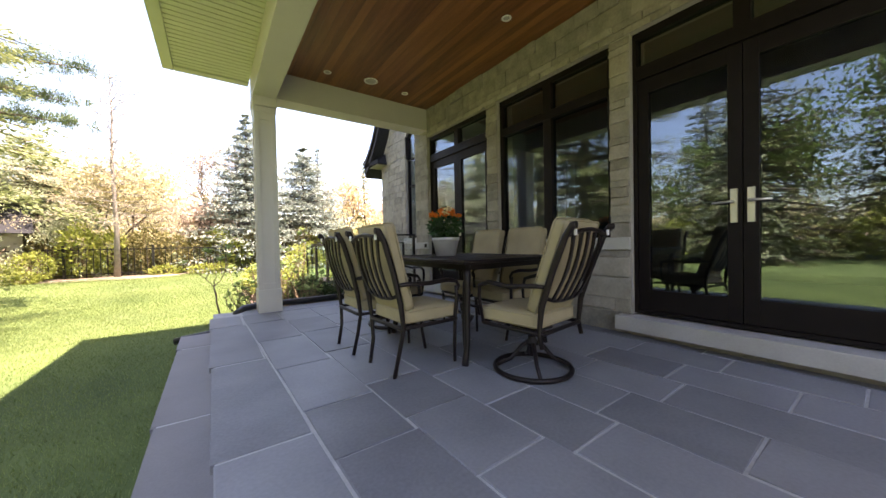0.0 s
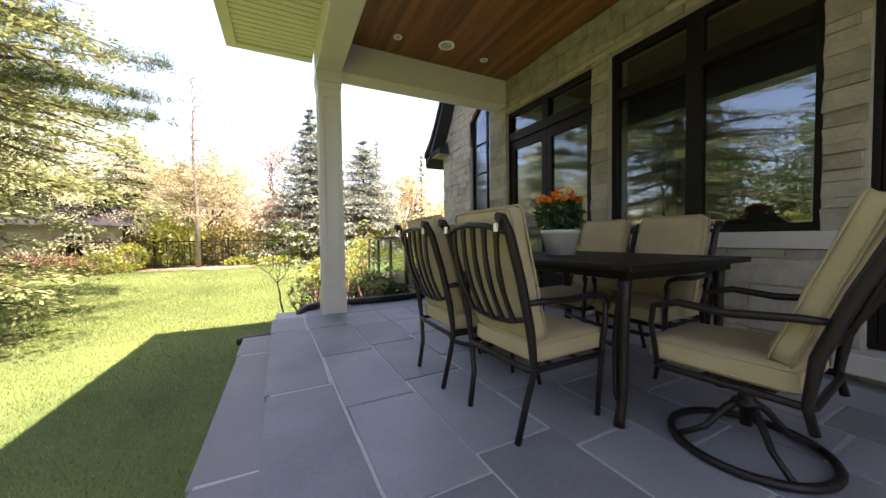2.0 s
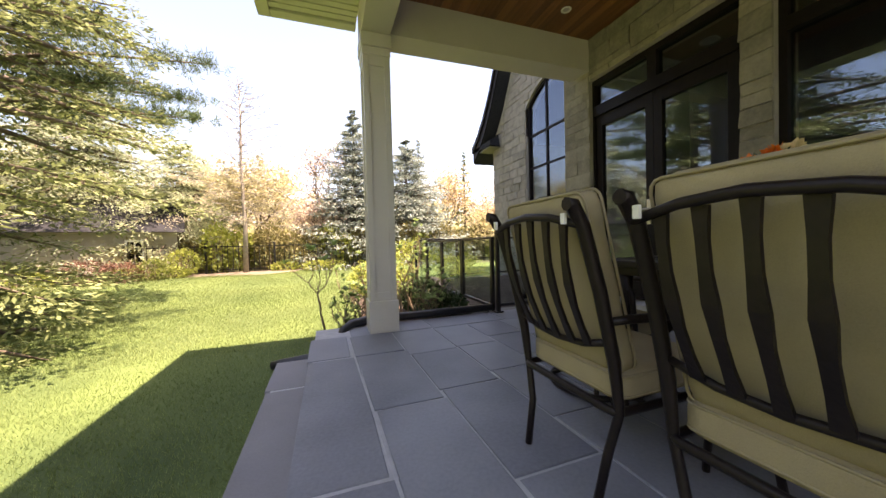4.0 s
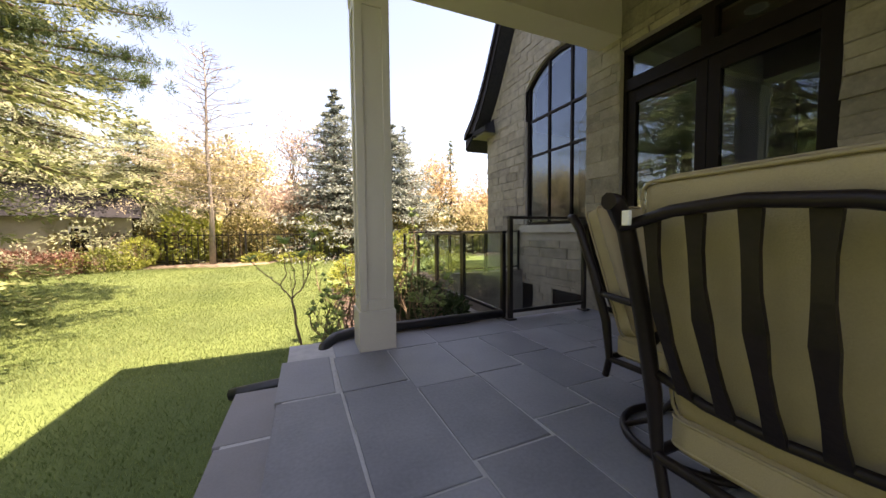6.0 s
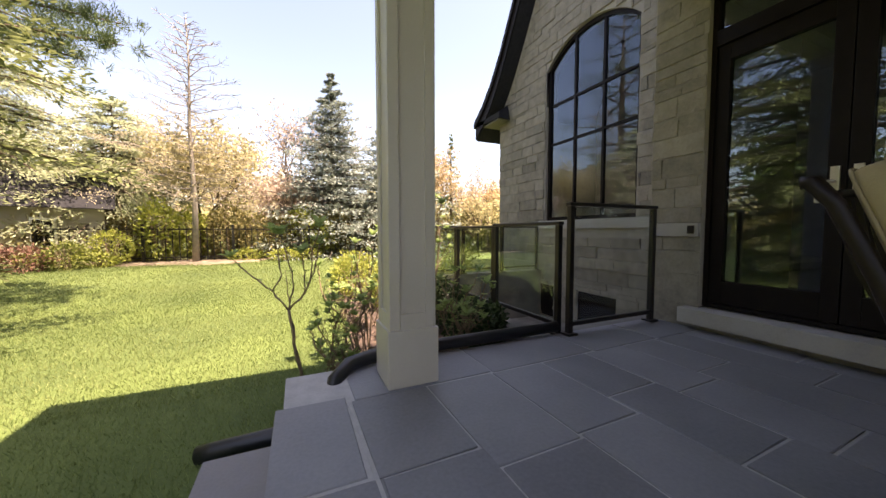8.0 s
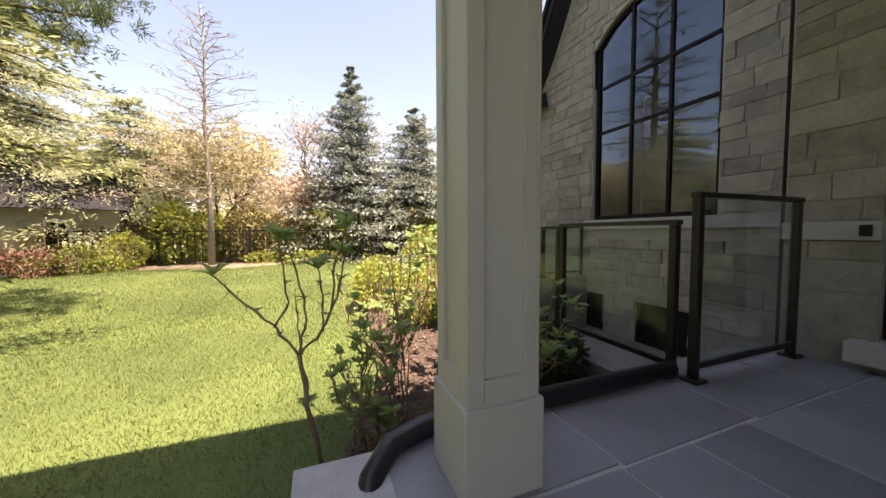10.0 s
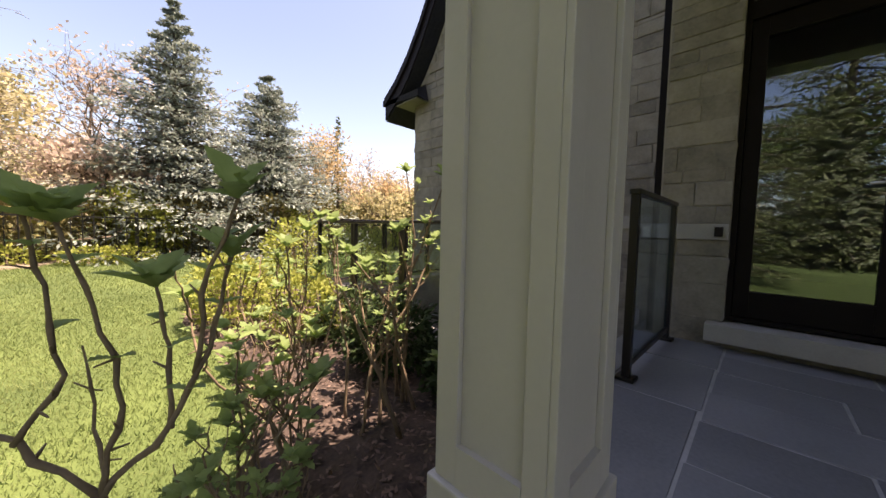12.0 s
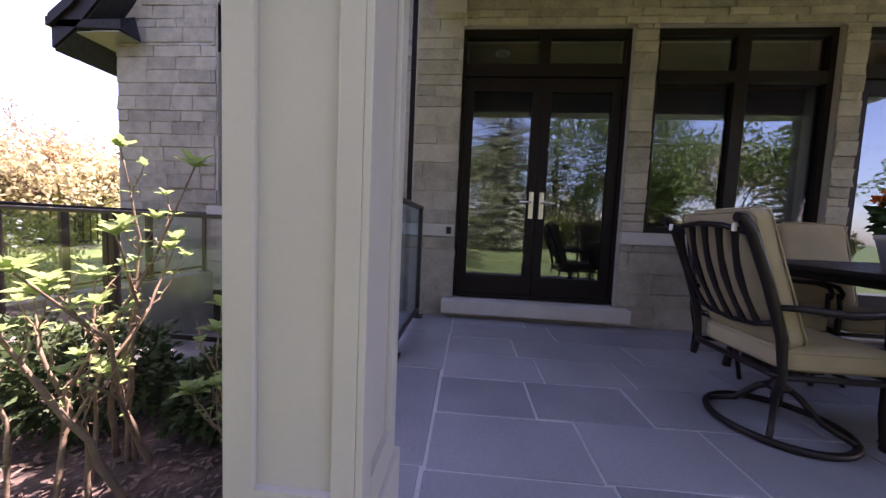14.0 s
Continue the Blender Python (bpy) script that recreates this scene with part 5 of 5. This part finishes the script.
F = spot(0, 0)
canes = [(((1.06, 8.72, -0.28), spot(0.03, -0.22), F), 0.012, 0.010, 0),
    ((F, spot(-0.10, 0.12), spot(-0.25, 0.25), spot(-0.35, 0.34)), 0.0065, 0.0035, 0.085),
    ((spot(-0.10, 0.12), spot(-0.04, 0.22), spot(-0.06, 0.38), spot(-0.08, 0.50)), 0.005, 0.003, 0.09),
    ((F, spot(0.03, 0.15), spot(0.0, 0.34), spot(-0.04, 0.48)), 0.0055, 0.003, 0.10),
    ((F, spot(0.10, 0.10), spot(0.16, 0.24), spot(0.20, 0.42)), 0.0065, 0.0035, 0.09),
    ((spot(0.10, 0.10), spot(0.09, 0.24, 0.04), spot(0.07, 0.36, 0.05)), 0.005, 0.003, 0.09),
    ((spot(0.14, 0.20), spot(0.17, 0.40, -0.03), spot(0.22, 0.53, -0.05)), 0.005, 0.003, 0.10),
    ((F, spot(-0.02, 0.10, 0.05), spot(-0.05, 0.25, 0.08)), 0.004, 0.002, 0)]
hydrangea((1.06, 8.72, -0.28), canes, 41, "young hydrangea with bare canes and fresh lobed leaves beside the column")
g = np.random.default_rng(51)


def clump(cx, cy, n, spread, hmin, hmax, leaf, seed, label, thick=0.007):
    base = (cx, cy, ground_z(cx, cy))
    b = Vector(base)
    cs = []
    g = np.random.default_rng(seed)
    for k in range(n):
        a = 6.283 * k / n + g.uniform(-0.4, 0.4)
        h = g.uniform(hmin, hmax)
        s = spread * g.uniform(0.3, 1.0)
        r0 = spread * g.uniform(0.1, 0.5)
        o = Vector((r0 * math.cos(a * 1.7), r0 * math.sin(a * 1.7), 0))
        w = lambda q: Vector((g.normal(0, q), g.normal(0, q), 0))
        m1 = b + o * 0.8 + Vector((s * 0.2 * math.cos(a), s * 0.2 * math.sin(a), h * 0.35)) + w(0.03)
        m2 = b + o * 0.5 + Vector((s * 0.7 * math.cos(a + 0.3), s * 0.7 * math.sin(a + 0.3), h * 0.72)) + w(0.04)
        tip = b + Vector((s * math.cos(a + 0.2), s * math.sin(a + 0.2), h)) + w(0.03)
        cs.append(((b + o, m1, m2, tip), thick * g.uniform(0.7, 1.3), 0.003, leaf * g.uniform(0.6, 1.1)))
        for j in range(4):
            s0 = m1.lerp(m2, g.uniform(0.0, 1.0)) if j < 3 else m2.lerp(tip, g.uniform(0.1, 0.7))
            d = Vector((g.uniform(-1, 1), g.uniform(-1, 1), 1.5)).normalized() * g.uniform(0.10, 0.30)
            cs.append(((s0, s0 + d * 0.5 + Vector(g.normal(0, 0.015, 3)), s0 + d), 0.004, 0.0018, leaf * g.uniform(0.4, 0.8) if j == 1 or g.random() < 0.4 else 0))
    return hydrangea(base, cs, seed, label)


clump(1.28, 8.84, 8, 0.20, 0.2, 0.75, 0.105, 61, "small hydrangea clump with fresh leaves behind the drain pipe")
clump(1.52, 9.25, 9, 0.38, 0.5, 1.28, 0.105, 62, "twiggy hydrangea with fresh lobed leaves in the bark bed")
clump(2.10, 9.35, 10, 0.48, 0.6, 1.5, 0.105, 63, "old woody hydrangea with mossy canes and fresh leaves", 0.013)
clump(2.30, 8.80, 9, 0.26, 0.3, 0.9, 0.105, 64, "hydrangea clump close behind the column")
clump(1.75, 10.1, 7, 0.35, 0.4, 1.1, 0.09, 65, "twiggy hydrangea in the sunny part of the bed")

# ---- grass ----
def blades(n, x0, x1, y0, y1, h, w, seed, keep):
    g = np.random.default_rng(seed)
    x, y = g.uniform(x0, x1, n), g.uniform(y0, y1, n)
    ok = keep(x, y, g.random(n))
    x, y = x[ok], y[ok]
    n = len(x)
    far = np.clip(np.maximum((y - 9) / 8, (-1.5 - x) / 9), 0, 1)
    z = -0.30 + 0.34 * far * far * (3 - 2 * far) - 0.006
    P = np.stack([x, y, z], 1)
    lean = g.normal(0, 0.45, (n, 2))
    hh = h * g.uniform(0.5, 1.3, n)
    tip = P + np.stack([lean[:, 0] * hh, lean[:, 1] * hh, hh], 1)
    a = g.uniform(0, 6.28, n)
    side = np.stack([np.cos(a), np.sin(a), np.zeros(n)], 1) * w
    return np.stack([P - side, P + side, tip], 1).reshape(-1, 3), np.arange(3 * n).reshape(n, 3)


near = lambda x, y, q: (x < np.where(y < 8.2, 0.60, bed_np(y) - 0.02)) & (q < np.clip(1.25 - 0.11 * np.hypot(x - 0.4, np.maximum(0, y - 8.0)), 0.15, 1))


def bed_np(y):
    return 1.52 + 0.07 * np.sin(y * 1.9) + np.where(y > 12, 0.30 * (y - 12), 0) - np.maximum(0, 9.6 - y) * 0.42


tagged(soup("grass", *blades(430000, -5.5, 2.0, 2.5, 13.5, 0.030, 0.0022, 71, near), BLADE, kind="stuff"), "short mown spring grass of the near lawn", "grass")
tagged(soup("grass", *blades(190000, -8.5, 3.0, 8.5, 17.2, 0.034, 0.005, 72, lambda x, y, q: (x < np.where(y < 13, bed_np(y) - 0.02, 9)) & (y > 9)), BLADE, kind="stuff"), "short mown spring grass of the far lawn", "grass")

# ---- paving pieces, last ----
def block_mesh(name, mtl, seed, rough=0.0, bevel=0.06, inset=0.006):
    """A unit block from 0 to 1 with a worn, slightly uneven face."""
    g = np.random.default_rng(seed)
    me = bpy.data.meshes.new(name)
    b = bevel
    e = lambda: g.uniform(-rough, rough)
    V = [(0, 0, 0), (1, 0, 0), (1, 1, 0), (0, 1, 0), (0, 0, 1 - b), (1, 0, 1 - b), (1, 1, 1 - b), (0, 1, 1 - b)]
    i = inset
    V += [(i + e() * 0.3, i + e() * 0.3, 1 + e()), (1 - i + e() * 0.3, i + e() * 0.3, 1 + e()), (1 - i + e() * 0.3, 1 - i + e() * 0.3, 1 + e()), (i + e() * 0.3, 1 - i + e() * 0.3, 1 + e()), (0.4 + e(), 0.5 + e(), 1 + e() + rough * 0.7)]
    Fs = [(0, 1, 5, 4), (1, 2, 6, 5), (2, 3, 7, 6), (3, 0, 4, 7), (4, 5, 9, 8), (5, 6, 10, 9), (6, 7, 11, 10), (7, 4, 8, 11), (8, 9, 12), (9, 10, 12), (10, 11, 12), (11, 8, 12)]
    me.from_pydata(V, [], Fs)
    me.materials.append(mtl)
    return me


def piece(name, me, parent, m):
    o = new(name, me)
    o.parent = parent
    o.matrix_basis = m
    return o


patio = bpy.data.objects["patio_base"]
PAVE = [block_mesh("paver", SLATE, k, 0.03, 0.1) for k in range(3)]
BOUND = (0.93, 1.335, 1.74, 2.155, 2.54, 2.92, 3.29, 3.66, 4.02)
CROSS = ((-2.9, -1.2, 0.4, 1.7, 3.1, 4.63, 5.98, 7.42, 8.04), (-2.9, -2.0, -1.1, 0.2, 1.3, 2.1, 2.9, 3.6, 4.35, 4.86, 5.62, 6.5, 7.40, 7.97), (-2.9, -1.6, -0.4, 0.7, 1.6, 2.5, 3.2, 3.93, 4.47, 4.98, 5.8, 6.6, 7.28, 7.97),
    (-2.9, -2.1, -0.9, 0.3, 1.2, 2.1, 3.0, 3.79, 4.32, 4.83, 5.4, 6.1, 6.74, 7.31, 7.97), (-2.9, -1.7, -0.6, 0.6, 1.5, 2.4, 3.33, 3.91, 4.6, 5.3, 6.15, 6.93, 7.48, 7.97), (-2.9, -2.0, -0.8, 0.2, 1.1, 2.2, 3.0, 3.76, 4.31, 5.0, 5.6, 6.2, 6.82, 7.36, 7.97),
    (-2.9, -1.5, -0.2, 0.9, 1.9, 2.7, 3.32, 3.88, 4.42, 5.1, 5.8, 6.6, 7.47, 7.97), (-2.9, -1.9, -0.5, 0.6, 1.6, 2.4, 3.1, 3.70, 4.29, 5.2, 6.2, 7.1, 7.97))
G2 = 0.0065
rng = random.Random(17)


def lay(x0, y0, x1, y1):
    # courses run a hair off square to the house, but for the nosing
    z = -0.04
    if x0 < 1.0:
        x1 -= 0.03 * (y0 - 5)
        z -= 0.0025
        m = pose(x0 - 0.008 * ((y0 + y1) / 2 - 5) + G2, y0 + G2, z)
    else:
        skew = Matrix.Identity(4)
        skew[0][1] = -0.03
        m = pose(x0 + G2 - 0.03 * (y0 - 5), y0 + G2, z) @ skew
    if x0 == 1.335:
        m = pose(0, 0, 0.0015) @ m
    m = m @ Matrix.Diagonal((x1 - x0 - 2 * G2, y1 - y0 - 2 * G2, 0.04 + rng.uniform(-0.0015, 0.0015), 1))
    piece("paver", PAVE[rng.randrange(3)], patio, m)


for (x0, x1), ycuts in zip(zip(BOUND, BOUND[1:]), CROSS):
    for y0, y1 in zip(ycuts, ycuts[1:]):
        lay(x0, y0, x1, y1)
for y0, y1 in zip((-2.9, -1, 0.5, 2, 2.9, 3.9, 4.7, 5.6, 6.4, 7.3), (-1, 0.5, 2, 2.9, 3.9, 4.7, 5.6, 6.4, 7.3, 7.97)):
    lay(4.02, y0, 4.28 - 0.02 * (5 - y0) if y0 < 5 else 4.26, y1)
for x0, x1 in ((1.36, 2.18), (2.18, 3.03), (3.03, 3.72), (3.72, 4.28)):
    lay(x0, 7.97, x1, 8.40)

bm = bmesh.new()
seam = [[bm.verts.new((x - 0.03 * (y - 5), y, h)) for x, h in ((1.327, -0.03), (1.329, 0.0001), (1.342, 0.0001), (1.342, -0.03))] for y in (-2.9, 7.97)]
for i in range(4):
    bm.faces.new((seam[0][i], seam[0][(i + 1) % 4], seam[1][(i + 1) % 4], seam[1][i]))
bmesh.ops.recalc_face_normals(bm, faces=bm.faces)
part("coping_joint", bm, JOINT, patio)
steps = bpy.data.objects["step_base"]
TREAD = [block_mesh("tread", STEPSTONE, 10 + k, 0.02, 0.12) for k in range(3)]
for y0, y1 in zip((-2.9, -1.3, 0.2, 1.4, 2.6, 4.1, 5.57, 7.42), (-1.3, 0.2, 1.4, 2.6, 4.1, 5.57, 7.42, 8.05)):
    sh = -0.03 * ((y0 + y1) / 2 - 5) * 0.7
    piece("tread", TREAD[rng.randrange(3)], steps, pose(0.645 + sh * 0.4, y0 + 0.004, -0.235) @ Matrix.Diagonal((0.33, y1 - y0 - 0.012, 0.062, 1)))


# limestone blocks laid in uneven courses
STONES = [block_mesh("stone", STONE, 30 + k, 0.22, 0.35, 0.03) for k in range(6)]
JOIN = {"v": [], "f": []}


def ashlar(parent, x, y0, y1, z0, z1, inside, seed, limit, hs=(0.07, 0.10, 0.14, 0.19), ls=(0.16, 0.50), proud=0.02):
    """Blocks on the face at x that looks to -x; inside(y, z) tells where the wall is."""
    r = random.Random(seed)
    rest = bmesh.new()
    n = 0
    z = z0
    while z < z1 - 0.03:
        h = min(r.choice(hs), z1 - z)
        y = y0 - r.uniform(0, 0.2)
        while y < y1:
            L = r.uniform(*ls) * (0.6 + 3 * h)
            a, b = max(y, y0), min(y + L, y1)
            if y1 - b < 0.08:
                b = y1
            y = b if b > y else y1
            if b - a < 0.03:
                continue
            # trim the block to the part of the wall that is there
            cut = [a + (b - a) * k / 10 for k in range(11)]
            ok = [inside(c, z + 0.01) and inside(c, z + h - 0.01) for c in cut]
            if not any(ok):
                continue
            lo, hi = min(c for c, k in zip(cut, ok) if k), max(c for c, k in zip(cut, ok) if k)
            if hi - lo < 0.04:
                continue
            d = proud * r.uniform(0.6, 1.4)
            me = STONES[r.randrange(6)]
            m = Matrix(((0, 0, -d, x + 0.001), (hi - lo - 0.006, 0, 0, lo + 0.003), (0, -(h - 0.006), 0, z + h - 0.003), (0, 0, 0, 1)))
            if n < limit:
                piece("stone", me, parent, m)
                n += 1
            else:
                vs = [rest.verts.new(m @ v.co) for v in me.vertices]
                for p in me.polygons:
                    rest.faces.new([vs[i] for i in p.vertices])
        z += h
    if rest.verts:
        part("stonework", rest, STONE, parent, kind="stuff")
    else:
        rest.free()


def front_clear(y, z):
    for a, b in (Y_D1, Y_D3):
        if a < y < b and z < TOP:
            return False
    if Y_WIN[0] < y < Y_WIN[1] and 0.918 < z < TOP:
        return False
    return not (0.80 < z < 0.918 and (4.485 < y < 6.425 or y > 8.0))


ww = bpy.data.objects["wall_west"]
ashlar(ww, X_W, 4.49, 6.42, 0.0, 0.80, front_clear, 1, 60, hs=(0.20, 0.27, 0.13), ls=(0.3, 0.6), proud=0.014)
ashlar(ww, X_W, 8.0, 8.44, 0.0, 0.80, front_clear, 2, 20, hs=(0.20, 0.27, 0.13), ls=(0.3, 0.6), proud=0.014)
ashlar(ww, X_W, 8.0, 8.44, 0.918, 3.3, front_clear, 3, 60, hs=(0.14, 0.18, 0.10), proud=0.011)
ashlar(ww, X_W, 6.22, 6.43, 0.918, TOP, front_clear, 4, 50)
ashlar(ww, X_W, 4.48, 4.67, 0.918, TOP, front_clear, 5, 50)
ashlar(ww, X_W, 2.48, 7.98, TOP, 3.3, front_clear, 6, 50)
ashlar(ww, X_W, -5.9, 2.92, 0.0, 3.3, front_clear, 7, 0)


def wing_clear(y, z):
    if AY0 < y < AY1 and AZ0 - 0.01 < z < arch_z(y) + 0.01:
        return False
    if z > gable_z(y) - 0.03 or (0.90 < z < 1.065 and y < 12.1):
        return False
    return not any(a < y < a + 0.8 and -0.95 < z < -0.30 for a in (10.15, 11.62))


wg = bpy.data.objects["wing_wall"]
ashlar(wg, WX, 8.47, WY1, -0.2, 3.6, wing_clear, 11, 290, hs=(0.17, 0.20, 0.23, 0.13), ls=(0.26, 0.50), proud=0.022)
ashlar(wg, WX, 8.47, WY1, -1.0, -0.2, wing_clear, 12, 0, hs=(0.17, 0.21), ls=(0.26, 0.5))
ashlar(wg, WX, 8.47, WY1, 3.6, 7.0, wing_clear, 13, 0, hs=(0.17, 0.20, 0.23, 0.13), ls=(0.26, 0.5))
